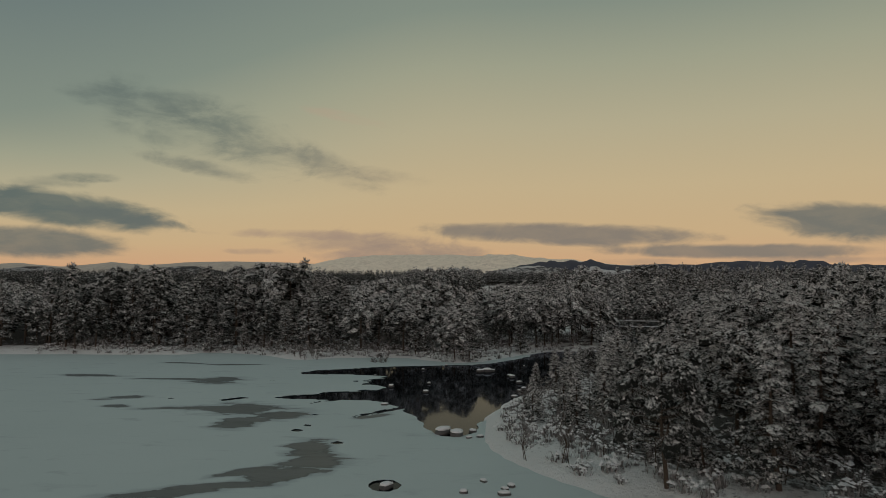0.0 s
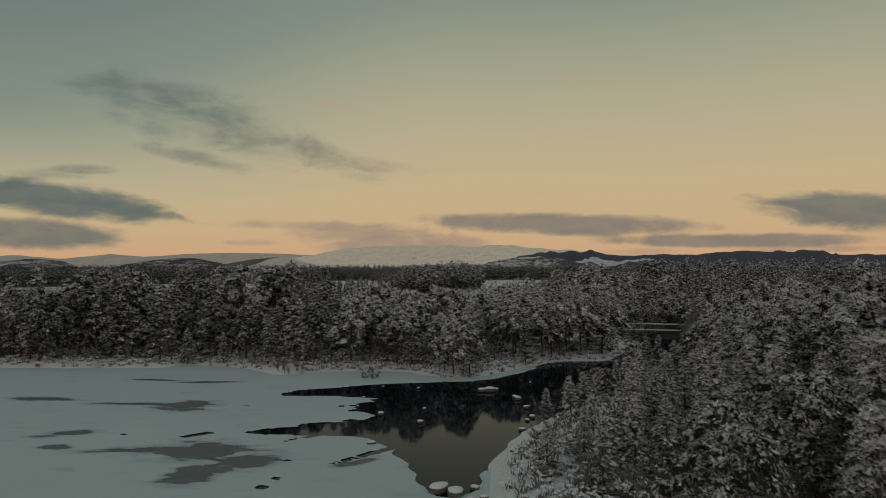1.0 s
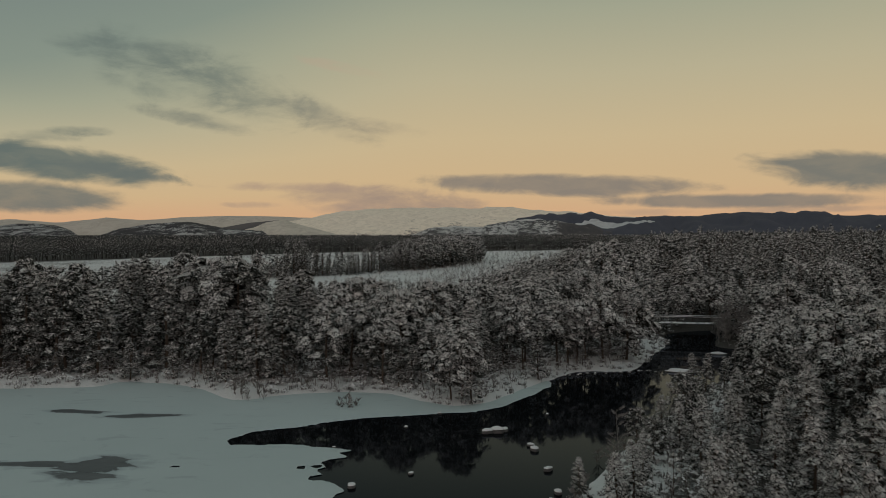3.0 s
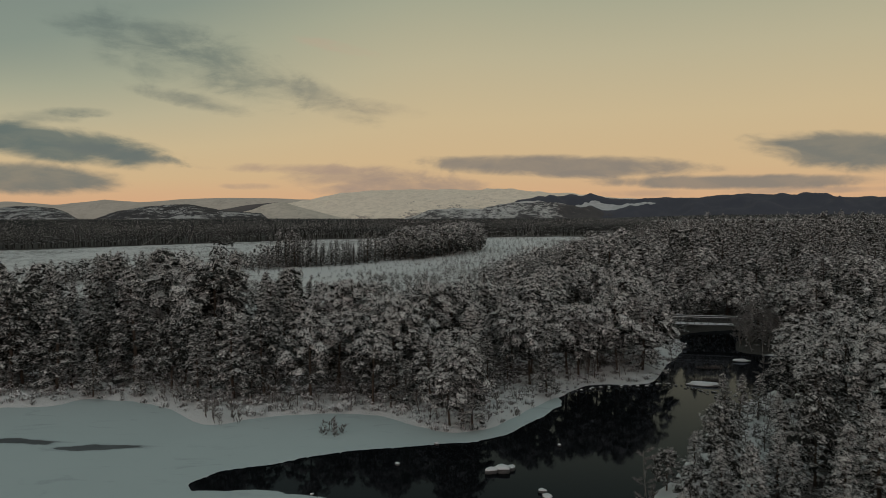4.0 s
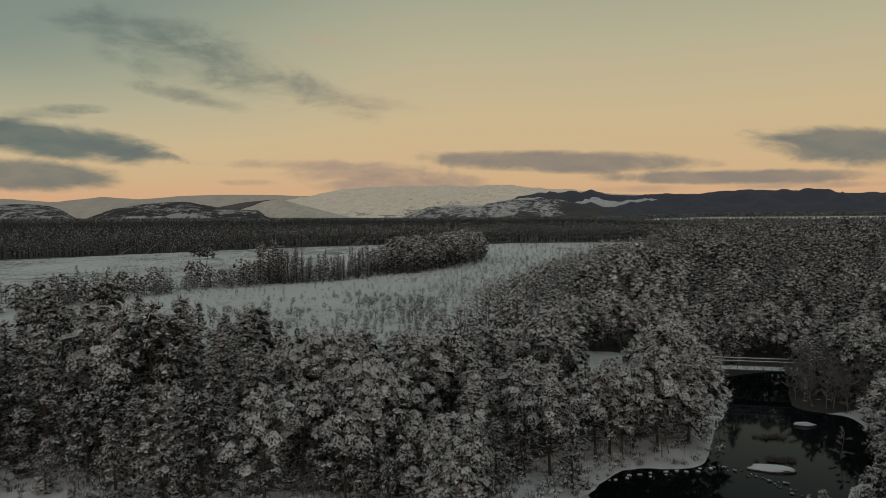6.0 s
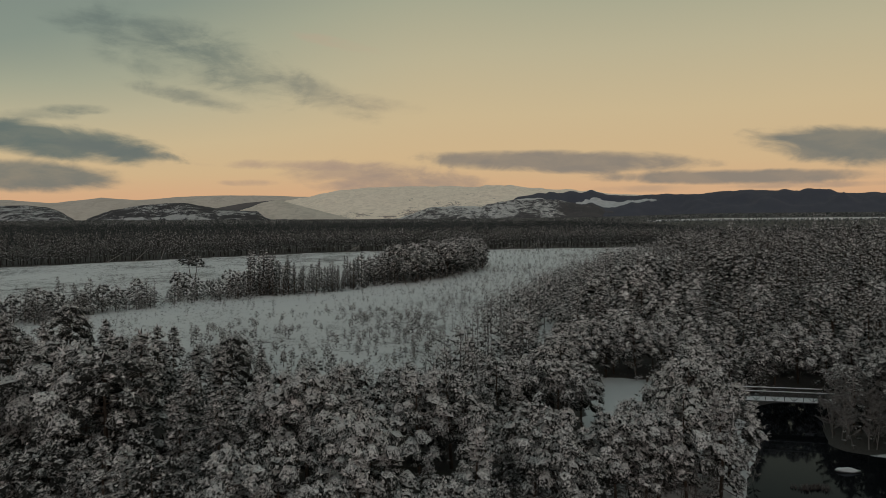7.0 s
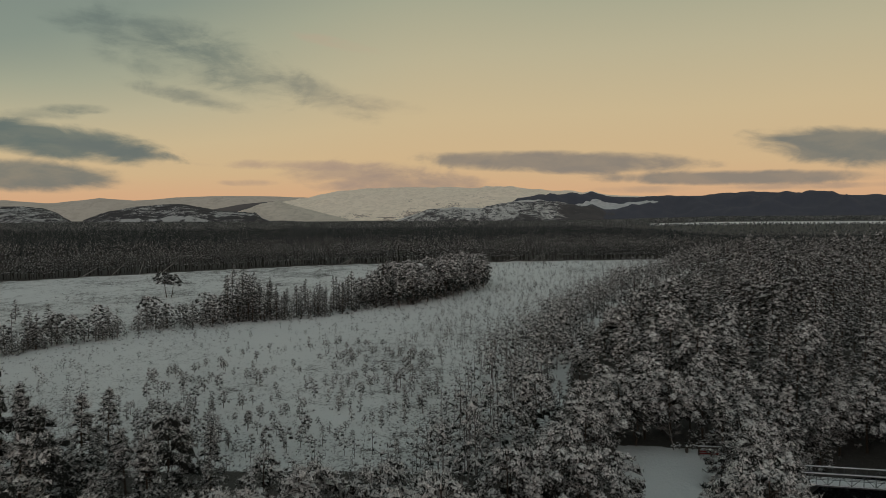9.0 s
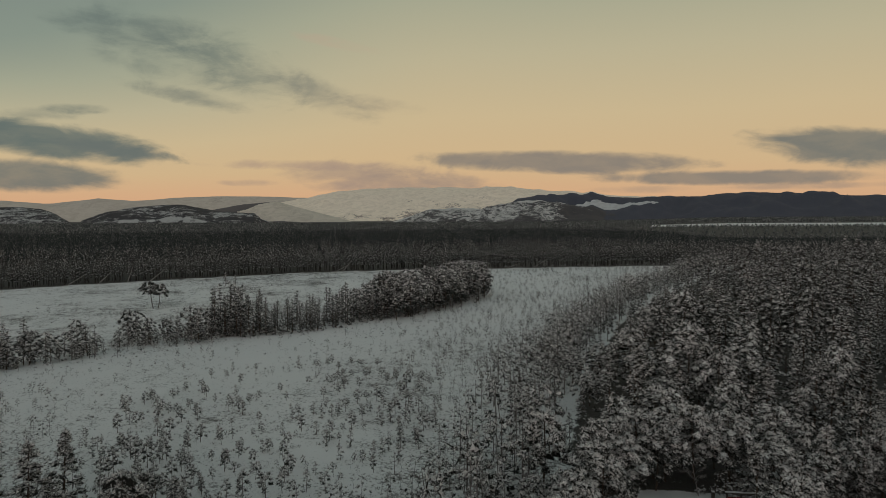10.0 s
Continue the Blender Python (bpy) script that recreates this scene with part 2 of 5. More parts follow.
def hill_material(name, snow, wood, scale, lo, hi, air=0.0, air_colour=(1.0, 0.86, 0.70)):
    """Open snow and dark woodland or heather on a far slope."""
    m, t, b = material(name, 0.9, 0.1)
    p = geo(t).outputs["Position"]
    s = t.nodes.new("ShaderNodeMapping")
    s.inputs["Scale"].default_value = (1.0, 0.35, 2.6)
    t.links.new(p, s.inputs[0])
    att = t.nodes.new("ShaderNodeAttribute")
    att.attribute_name = "wood"
    n = calc(t, "ADD", calc(t, "MULTIPLY", noise_tex(t, s.outputs[0], scale, 6, 0.65, 0.8), 0.6),
             calc(t, "MULTIPLY", noise_tex(t, s.outputs[0], scale * 9, 4, 0.7), 0.4))
    f = smooth(t, calc(t, "ADD", calc(t, "SUBTRACT", n, 0.5), att.outputs["Fac"]), lo, hi)
    dark = mix(t, noise_tex(t, s.outputs[0], scale * 20, 3), wood, tuple(1.7 * c for c in wood))
    # uneven snow tone that also stands in for the slopes' weak relief shading
    blown = smooth(t, noise_tex(t, s.outputs[0], scale * 2.2, 6, 0.7, 1.2), 0.38, 0.68)
    white = mix(t, blown, snow, tuple(0.78 * c for c in snow))
    t.links.new(mix(t, f, white, dark), b.inputs["Base Color"])
    # this glow stands in for light scattered by kilometres of air before the backdrop
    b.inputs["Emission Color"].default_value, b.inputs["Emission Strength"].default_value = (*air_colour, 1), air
    return m


MAT_GROUND, MAT_ICE, MAT_WATER = snow_ground(), ice_snow(), water_material()
MAT_NEEDLE = needles("pine_needles", (0.010, 0.011, 0.009), (0.036, 0.037, 0.030))
MAT_NEEDLE_DARK = needles("spruce_needles", (0.010, 0.012, 0.011), (0.032, 0.034, 0.029), 0.45)
# the thin pad serves less snowy trees and paints shade into lower boughs
MAT_PAD, MAT_PAD_THIN_SHADE = snowy_pad("snow_laden_boughs", 0.0), snowy_pad("dusted_shaded_boughs", -0.17)
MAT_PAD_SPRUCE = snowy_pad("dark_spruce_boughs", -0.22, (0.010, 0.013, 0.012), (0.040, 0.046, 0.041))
MAT_SNOW, MAT_BARK, MAT_TWIG, MAT_FROST = snow_clump(), bark(), twig(), frosted_twig()
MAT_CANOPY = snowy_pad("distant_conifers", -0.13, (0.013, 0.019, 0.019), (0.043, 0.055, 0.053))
# plantation bark, darkened to paint in the shade between the trunks
MAT_SHADED_BARK = plain("shaded_bark", (0.014, 0.013, 0.012), (0.055, 0.050, 0.045), 6.0, 0.9)
MAT_ROCK = plain("wet_stone", (0.05, 0.05, 0.048), (0.16, 0.155, 0.15), 4.0, 0.6)
MAT_CAP = plain("fresh_snow", (0.76, 0.77, 0.78), (0.86, 0.86, 0.86), 2.0, 0.7)
MAT_STEEL = plain("painted_steel", (0.06, 0.065, 0.065), (0.13, 0.135, 0.135), 5.0, 0.5)
MAT_TIMBER = plain("weathered_timber", (0.05, 0.042, 0.035), (0.12, 0.10, 0.085), 6.0, 0.85)
MAT_RED = plain("red_boards", (0.16, 0.022, 0.016), (0.24, 0.035, 0.025), 6.0, 0.7)


# ---- plan: shore, ice, height of the ground ----
def hash2(ix, iy, seed):
    h = np.sin(ix * 127.1 + iy * 311.7 + seed * 74.7) * 43758.5453
    return h - np.floor(h)


def lattice(x, y, seed=0):
    ix, iy = np.floor(x), np.floor(y)
    fx, fy = x - ix, y - iy
    fx, fy = fx * fx * (3 - 2 * fx), fy * fy * (3 - 2 * fy)
    a, b = hash2(ix, iy, seed), hash2(ix + 1, iy, seed)
    c, d = hash2(ix, iy + 1, seed), hash2(ix + 1, iy + 1, seed)
    return (a + (b - a) * fx) * (1 - fy) + (c + (d - c) * fx) * fy


def fbm(x, y, seed=0, octaves=4):
    """Smooth noise between about -0.5 and 0.5."""
    total, amp, norm = 0, 1.0, 0
    for o in range(octaves):
        total, norm = total + amp * lattice(x * 2**o + 17 * o, y * 2**o - 9 * o, seed + o), norm + amp
        amp *= 0.5
    return total / norm - 0.5


def outline(points, steps=6):
    """A closed smooth curve through a few points."""
    p = np.array(points, float)
    n, rows = len(p), []
    for i in range(n):
        a, b, c, d = p[i - 1], p[i], p[(i + 1) % n], p[(i + 2) % n]
        for k in range(steps):
            t = k / steps
            rows.append(0.5 * (2 * b + (c - a) * t + (2 * a - 5 * b + 4 * c - d) * t * t + (3 * b - a - 3 * c + d) * t**3))
    return np.array(rows)


def signed(x, y, curve):
    """Distance to a closed curve: negative inside."""
    x, y = np.asarray(x, float), np.asarray(y, float)
    shape, x, y = x.shape, x.ravel(), y.ravel()
    best, inside = np.full(x.shape, 1e18), np.zeros(x.shape, bool)
    for (ax, ay), (bx, by) in zip(curve, np.roll(curve, -1, 0)):
        dx, dy = bx - ax, by - ay
        t = np.clip(((x - ax) * dx + (y - ay) * dy) / (dx * dx + dy * dy + 1e-12), 0, 1)
        best = np.minimum(best, (x - ax - t * dx) ** 2 + (y - ay - t * dy) ** 2)
        if abs(dy) > 1e-12:
            inside ^= ((ay > y) != (by > y)) & (x < ax + (y - ay) / dy * dx)
    return (np.sqrt(best) * np.where(inside, -1, 1)).reshape(shape)


SHORE = outline([(-220, 108), (-90, 115), (-52, 117), (-46, 121), (-35, 117.5), (-27.6, 111.5), (-22, 114.5), (-11, 115.5), (-4.6, 111),
                 (0, 109.5), (5, 113.5), (14.5, 129), (24, 131.5), (28.5, 140), (36, 155.5), (38, 165), (42, 171), (50, 174.5), (59, 174.5), (60, 171.5),
                 (54, 168.5), (48.5, 164), (45.5, 157), (45, 152.5), (49.5, 148.5), (47, 139), (41, 130.5), (33, 120.5), (21.5, 104), (12, 88), (6, 75), (2.6, 66), (2.2, 56), (4.6, 48),
                 (10, 41), (17, 36), (32, 24), (45, 0), (30, -60), (-220, -60)])
OPEN_WATER = outline([(-22.0, 95.6), (-19.6, 99.0), (-10, 103.8), (-2, 106), (3, 108), (11, 120), (15, 132), (60, 150), (40, 110), (12, 72),
                      (3.0, 64), (1.4, 58), (-1.2, 57), (-3.0, 61), (-5, 67.4), (-9.4, 72.6), (-19, 75), (-11.5, 80.5), (-10.8, 85), (-12.2, 92.4), (-17, 94.4)])


def shore(x, y):
    return signed(x, y, SHORE) + 1.6 * fbm(x * 0.13, y * 0.13, 3) + 0.5 * fbm(x * 0.8, y * 0.8, 5, 2)


def rise(x, y):
    """How the land rises from the lake: higher to the north-west, a dip and a farmed slope to the north-east."""
    mid = np.interp(y, [0, 100, 130, 165, 210, 250, 300, 380, 600, 1000, 1500, 4800], [0.3, 0.4, 1.2, 2.6, 4.6, 5.4, 7.6, 11.3, 12.5, 14.0, 10.0, 0.0])
    east = np.interp(y, [380, 600, 900, 980, 1040, 1250, 1600, 3000], [11.3, 8.0, 5.0, 8.0, 14.0, 19.0, 19.0, 0.0])
    west = np.interp(y, [380, 600, 1000, 1500, 4800], [11.3, 13.0, 15.5, 12.0, 0.0])
    we = np.clip((x / np.maximum(y, 1) - 0.12) / 0.22, 0, 1) * (y > 380)
    ww = np.clip((-x / np.maximum(y, 1) - 0.05) / 0.35, 0, 1) * (y > 380)
    return mid + we * (east - mid) + ww * (west - mid)


def ground_height(x, y, s=None):
    x, y = np.asarray(x, float), np.asarray(y, float)
    s = shore(x, y) if s is None else s
    bank = 0.75 * (1 - np.exp(-np.maximum(s, 0) / 2.2))
    up = rise(x, y) * (1 - np.exp(-np.maximum(s, 0) / 16))
    rough = (0.5 * fbm(x * 0.07, y * 0.07, 11) + 0.22 * fbm(x * 0.5, y * 0.5, 12, 2)) * np.clip(s / 4, 0, 1)
    return np.where(s > 0, bank + up + rough, -0.9 * np.clip(-s / 3.5, 0, 1))


def mesh_from(name, verts, faces, mats=(), index=None, flat=True):
    """A mesh from arrays of places and of triangles or quads."""
    me = bpy.data.meshes.new(name)
    verts, faces = np.asarray(verts, np.float32), np.asarray(faces, np.int32)
    n, k = faces.shape
    me.vertices.add(len(verts))
    me.vertices.foreach_set("co", verts.ravel())
    me.loops.add(n * k)
    me.loops.foreach_set("vertex_index", faces.ravel())
    me.polygons.add(n)
    me.polygons.foreach_set("loop_start", np.arange(0, n * k, k, dtype=np.int32))
    if index is not None:
        me.polygons.foreach_set("material_index", np.asarray(index, np.int32))
    for m in mats:
        me.materials.append(m)
    me.update(calc_edges=True)
    me.polygons.foreach_set("use_smooth", np.full(n, not flat))
    return me


def sheet(xs, ys):
    gx, gy = np.meshgrid(xs, ys)
    nx, ny = len(xs), len(ys)
    i = (np.arange(ny - 1)[:, None] * nx + np.arange(nx - 1)[None]).ravel()
    return gx.ravel(), gy.ravel(), np.stack([i, i + 1, i + nx + 1, i + nx], 1)


def growing(start, end, step, ratio):
    v = [start]
    while v[-1] < end:
        v.append(v[-1] + step)
        step *= ratio
    return np.array(v)


def wood_edge(y):
    """The line of the wood east of the bog, x by y."""
    return np.interp(y, [150, 167, 186, 204, 233, 268, 309, 345, 390, 408, 430], [-6, 3, 7, 11, 18, 31, 51, 75, 106, 120, 156])


def plantation_edge(x):
    return np.interp(x, [-300, -164, -98, -56, -7, 55, 96, 140], [285, 330, 362, 377, 386, 396, 405, 415])


def in_clearing(x, y, margin=0.0):
    """The open snowy patch west of the bridge."""
    return (abs(x - 19 - 0.32 * (y - 155)) < 3.4 + 0.125 * (y - 155) + margin) & (y > 151 - margin) & (y < 175.5 + margin)


def pine_bank_edge(x):
    """The north edge of the wood along the far shore, y by x."""
    return np.interp(x, [-200, -100, -60, -42, -32, -22, -14, 0, 8], [166, 165, 165, 169, 163, 157, 152, 156, 166])


def in_belt(x, y):
    """A strip of spruces across the bog."""
    mid = np.interp(x, [-64, -49, -38, -28, -17, -7, 4], [260, 263, 271, 284, 290, 306, 318])
    half = np.interp(x, [-64, -58, -44, -28, -17, 2, 6], [3, 6, 7.5, 11, 14, 12, 5])
    return (x > -63) & (x < 5) & (abs(y - mid) < half)


# ground, water, ice
xs = np.r_[-growing(72, 4700, 2.0, 1.13)[::-1], np.arange(-70, 71, 1.0), growing(72, 4700, 2.0, 1.13)]
ys = np.r_[-growing(2, 700, 2.0, 1.25)[::-1], np.arange(0, 200, 1.0), np.arange(200, 420, 2.0), growing(422, 4800, 3.0, 1.12)]
gx, gy, quads = sheet(xs, ys)
gs = shore(gx, gy)
me = mesh_from("ground", np.stack([gx, gy, ground_height(gx, gy, gs)], 1), quads, [MAT_GROUND], flat=False)
bog = (gy > 165) & (gx < wood_edge(gy) + 6) & (gy < plantation_edge(gx))
growth_shade = np.where(gs < 0, -1.0, np.clip(1 - abs(gs - 4) / 4, 0, 1) * 0.5)
# high values in the woods: litter, and tree shade painted on the ground
growth_shade = np.where(gs > 6, np.where(bog, np.interp(gy, [165, 200, 240], [0.55, 0.42, 0.28]) + 0.9 * fbm(gx * 0.05, gy * 0.05, 31), np.clip(0.95 + 0.04 * (gs - 8), 0.95, 1.7)), growth_shade)
felled = (gy > np.interp(gx, [-160, -92, -75, -62, -30], [218, 239, 250, 268, 296])) & (gx < -15) & bog
growth_shade = np.where(felled, 0.55 + 0.9 * fbm(gx * 0.09, gy * 0.09, 35), growth_shade)
# the plantation floor is darkened to stand in for its deep shade
growth_shade = np.where((gy > plantation_edge(gx) + 1) & ~((gy > 1115) & (gy < 1200) & (gx > 280)), 1.7, growth_shade)
growth_shade = np.where((gy > 1115) & (gy < 1200) & (gx > 280), -0.6, growth_shade)
# the wooded ground behind the bridge is darkened in the same way
growth_shade = np.where((gy > 150) & (gx > 30) & (gx < 110) & (gs > -1.5) & (gs < 40), 1.6, growth_shade)
growth_shade = np.where(in_clearing(gx, gy, 1.0) | (((gx - 33.0 - 0.45 * (gy - 152)) / 4.8) ** 2 + ((gy - 151) / 13) ** 2 < 1.0), -1.0, growth_shade)
me.attributes.new("growth_shade", "FLOAT", "POINT").data.foreach_set("value", growth_shade.astype(np.float32))
ground = tagged(new("ground", me), "snow-covered ground with heather and rushes showing through", "ground", kind="structure")

gx, gy, quads = sheet(np.linspace(-230, 80, 32), np.linspace(-70, 240, 32))
water = tagged(new("water", mesh_from("water", np.stack([gx, gy, 0 * gx], 1), quads, [MAT_WATER], flat=False)),
               "still black peaty lake water mirroring trees and sky", "water", kind="structure")


def ice_line(x, y):
    """Negative where snow lies on ice."""
    streak = 4.2 * fbm(x * 0.085, y * 0.55, 21, 2) + 0.5 * fbm(x * 0.5, y * 0.9, 25, 2)
    west = np.clip((-4 - x) / 6, 0, 1) * np.clip((97 - y) / 4, 0, 1)
    w = signed(x, y, OPEN_WATER) + streak * (0.25 + 0.85 * west) 
    for hx, hy, a, b in HOLES:
        w = np.minimum(w, (np.sqrt(((x - hx) / a) ** 2 + ((y - hy) / b) ** 2) - 1 + 0.5 * fbm(x * 0.6, y * 0.6, 27, 2)) * min(a, b))
    for x0, y0, x1, y1, wide in FINGERS:
        dx, dy = x1 - x0, y1 - y0
        k = np.clip(((x - x0) * dx + (y - y0) * dy) / (dx * dx + dy * dy), 0, 1)
        w = np.minimum(w, np.hypot(x - x0 - k * dx, y - y0 - k * dy) - wide * (0.25 + 0.75 * k) * (1 + 0.7 * fbm(x * 0.6, y * 0.6, 28, 2)))
    return -w


# long leads that run from the open water into the ice
FINGERS = [(-18.5, 73.4, -11.0, 80.5, 0.55), (-18.9, 68.6, -9.0, 77.5, 0.65), (-11.9, 61.6, -5.5, 69.8, 0.65), (-17.5, 87.0, -10.5, 88.6, 0.40), (-16.5, 83.6, -10.8, 85.4, 0.30),
           (-26.8, 71.2, -23.6, 74.0, 0.60)]


HOLES = [(-4.0, 42.7, 1.0, 1.25), (-2.6, 45.3, 0.38, 0.35), (-9.2, 53.9, 0.55, 0.5), (-9.9, 52.6, 0.18, 0.2), (-13.5, 58.2, 0.5, 0.55), (-13.1, 60.3, 0.42, 0.42), (-13.6, 65.1, 0.65, 0.28),
         (-0.2, 49.4, 0.5, 0.2), (1.2, 48.4, 0.5, 0.2), (0.2, 47.0, 0.2, 0.2), (1.4, 46.2, 0.25, 0.2), (1.0, 41.4, 0.3, 0.25), (-24.6, 87.8, 0.9, 0.25), (-31.4, 73.2, 0.7, 0.25)]
# slush: x, y, half length, half width, tilt
SLUSH = [(-49.2, 90.2, 3.8, 1.0, 0), (-37.5, 87.6, 4.6, 0.8, 5), (-31.4, 87.2, 3.0, 2.4, 10), (-36.3, 73.4, 2.2, 1.0, 28), (-35.0, 68.2, 1.1, 0.8, 10), (-26.6, 68.0, 4.0, 1.0, 10), (-21.6, 67.6, 3.6, 2.9, -25),
         (-17.6, 65.2, 2.8, 2.0, -8), (-19.4, 60.9, 1.6, 2.7, 10), (-11.0, 51.4, 1.5, 2.4, 8), (-9.4, 47.8, 1.7, 2.2, 14), (-11.2, 44.6, 1.6, 1.2, 32), (-13.9, 42.0, 3.4, 0.8, 14), (-17.0, 39.9, 3.4, 0.7, 18),
         (-13.0, 45.6, 2.6, 0.6, 28), (-35.0, 104, 4.0, 0.7, 2), (-44, 105.5, 4, 0.5, 0), (-8.0, 64.6, 1.6, 0.8, 50)]
ix = np.r_[-growing(46, 215, 0.8, 1.12)[::-1], np.arange(-45.5, -30, 0.5), np.arange(-30, 8, 0.34), np.arange(8, 46, 0.6)]
iy = np.r_[-growing(0, 55, 2, 1.2)[::-1], np.arange(2, 34, 2.0), np.arange(34, 52, 0.5), np.arange(52, 108, 0.34), np.arange(108, 133, 0.5)]
gx, gy, quads = sheet(ix, iy)
d = np.maximum(ice_line(gx, gy), shore(gx, gy) - 0.8)
keep = (d[quads] < 0).any(1)
ex = 0.05
for _ in range(4):
    out_v = d > 0
    hx, hy = gx[out_v], gy[out_v]
    f = lambda x, y: np.maximum(ice_line(x, y), shore(x, y) - 0.8)
    d0 = f(hx, hy)
    ddx, ddy = (f(hx + ex, hy) - d0) / ex, (f(hx, hy + ex) - d0) / ex
    g2 = np.maximum(ddx**2 + ddy**2, 0.25)
    gx[out_v], gy[out_v] = hx - np.clip(d0 / g2 * ddx, -0.4, 0.4), hy - np.clip(d0 / g2 * ddy, -0.4, 0.4)
    d = f(gx, gy)
gz = np.where(out_v, 0.01, 0.07 + 0.03 * fbm(gx * 0.3, gy * 0.3, 29))
slush = np.zeros(len(gx))
wx, wy = gx + 2.6 * fbm(gx * 0.22, gy * 0.25, 41), gy + 2.2 * fbm(gx * 0.22, gy * 0.32, 43)
for hx, hy, a, b, tilt in SLUSH:
    c, s = math.cos(radians(tilt)), math.sin(radians(tilt))
    u, v = ((wx - hx) * c + (wy - hy) * s) / a, ((wy - hy) * c - (wx - hx) * s) / b
    slush = np.maximum(slush, np.clip(1.15 - 0.62 * np.sqrt(u * u + v * v), 0, 1))
used, remap = np.unique(quads[keep], return_inverse=True)
me = mesh_from("ice", np.stack([gx, gy, gz], 1)[used], remap.reshape(-1, 4), [MAT_ICE], flat=False)
me.attributes.new("slush", "FLOAT", "POINT").data.foreach_set("value", slush[used].astype(np.float32))
ice = tagged(new("ice_sheet", me), "snow-covered lake ice with grey slush patches", "ice", kind="structure")


# ---- far hills ----
def hill(name, label, az, el, near, far, mat, wood=0.0, bumpy=0.12, steps=90):
    """A range of hills: the skyline as elevation angles by azimuth, seen from the bog, with a foot nearer by."""
    a = np.linspace(az[0], az[-1], steps)
    crest_el = np.interp(a, az, el) + bumpy * fbm(a * 0.9, a * 0 + len(name), 51, 4) + bumpy * 0.4 * fbm(a * 5, a * 0 + len(name), 52, 3)
    vs = np.linspace(0, 1.25, 41)
    A, V = np.meshgrid(a, vs)
    C = np.tile(crest_el, (len(vs), 1))
    dist = near + (far - near) * V
    top = 35 + far * np.tan(np.radians(C))
    fade = np.minimum(1, np.minimum((A - az[0]), (az[-1] - A)) / (0.04 * (az[-1] - az[0])) + 0.05)
    shape = np.sin(np.clip(V, 0, 1) * np.pi / 2) ** 1.15 * np.where(V > 1, 1 - (V - 1) * 2.2, 1)
    Z = -8 + (top + 8) * shape + (far - near) * 0.05 * fbm(A * 0.6, V * 4, 53) * np.sin(np.clip(V, 0, 1) * np.pi)
    X, Y = dist * np.sin(np.radians(A)), 97 + dist * np.cos(np.radians(A))
    n, k = len(vs), len(a)
    i = (np.arange(n - 1)[:, None] * k + np.arange(k - 1)[None]).ravel()
    me = mesh_from(name, np.stack([X.ravel(), Y.ravel(), Z.ravel()], 1), np.stack([i, i + 1, i + k + 1, i + k], 1), [mat], flat=False)
    w = wood(A, V) if callable(wood) else np.full(A.shape, wood)
    me.attributes.new("wood", "FLOAT", "POINT").data.foreach_set("value", w.astype(np.float32).ravel())
    return tagged(new(name, me), label, "hill", kind="structure")


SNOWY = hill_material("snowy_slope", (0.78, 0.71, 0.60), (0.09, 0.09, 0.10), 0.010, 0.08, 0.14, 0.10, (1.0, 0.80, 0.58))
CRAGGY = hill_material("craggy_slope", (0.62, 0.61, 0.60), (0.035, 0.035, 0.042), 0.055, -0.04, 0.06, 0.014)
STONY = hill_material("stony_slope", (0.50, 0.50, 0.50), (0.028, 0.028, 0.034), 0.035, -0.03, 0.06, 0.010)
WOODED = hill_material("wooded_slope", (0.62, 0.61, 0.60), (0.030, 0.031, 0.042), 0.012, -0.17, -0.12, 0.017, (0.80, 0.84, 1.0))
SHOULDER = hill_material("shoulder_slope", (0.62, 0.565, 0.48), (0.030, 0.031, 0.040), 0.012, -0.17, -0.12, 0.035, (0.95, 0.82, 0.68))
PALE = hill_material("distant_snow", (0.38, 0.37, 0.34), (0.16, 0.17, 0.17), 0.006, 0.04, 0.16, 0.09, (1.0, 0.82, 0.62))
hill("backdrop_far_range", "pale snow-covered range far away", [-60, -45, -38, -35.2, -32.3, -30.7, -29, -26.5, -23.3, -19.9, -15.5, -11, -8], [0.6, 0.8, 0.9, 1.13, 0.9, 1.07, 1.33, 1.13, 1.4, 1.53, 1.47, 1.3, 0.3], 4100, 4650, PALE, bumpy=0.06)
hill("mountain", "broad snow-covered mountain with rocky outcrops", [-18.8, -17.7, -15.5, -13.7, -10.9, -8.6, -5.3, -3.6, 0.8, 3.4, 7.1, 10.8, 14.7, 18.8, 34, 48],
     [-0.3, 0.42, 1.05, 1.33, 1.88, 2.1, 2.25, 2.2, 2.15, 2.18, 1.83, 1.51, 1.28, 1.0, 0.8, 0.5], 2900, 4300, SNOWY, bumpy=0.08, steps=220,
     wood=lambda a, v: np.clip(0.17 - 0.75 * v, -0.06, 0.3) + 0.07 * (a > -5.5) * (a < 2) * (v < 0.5))
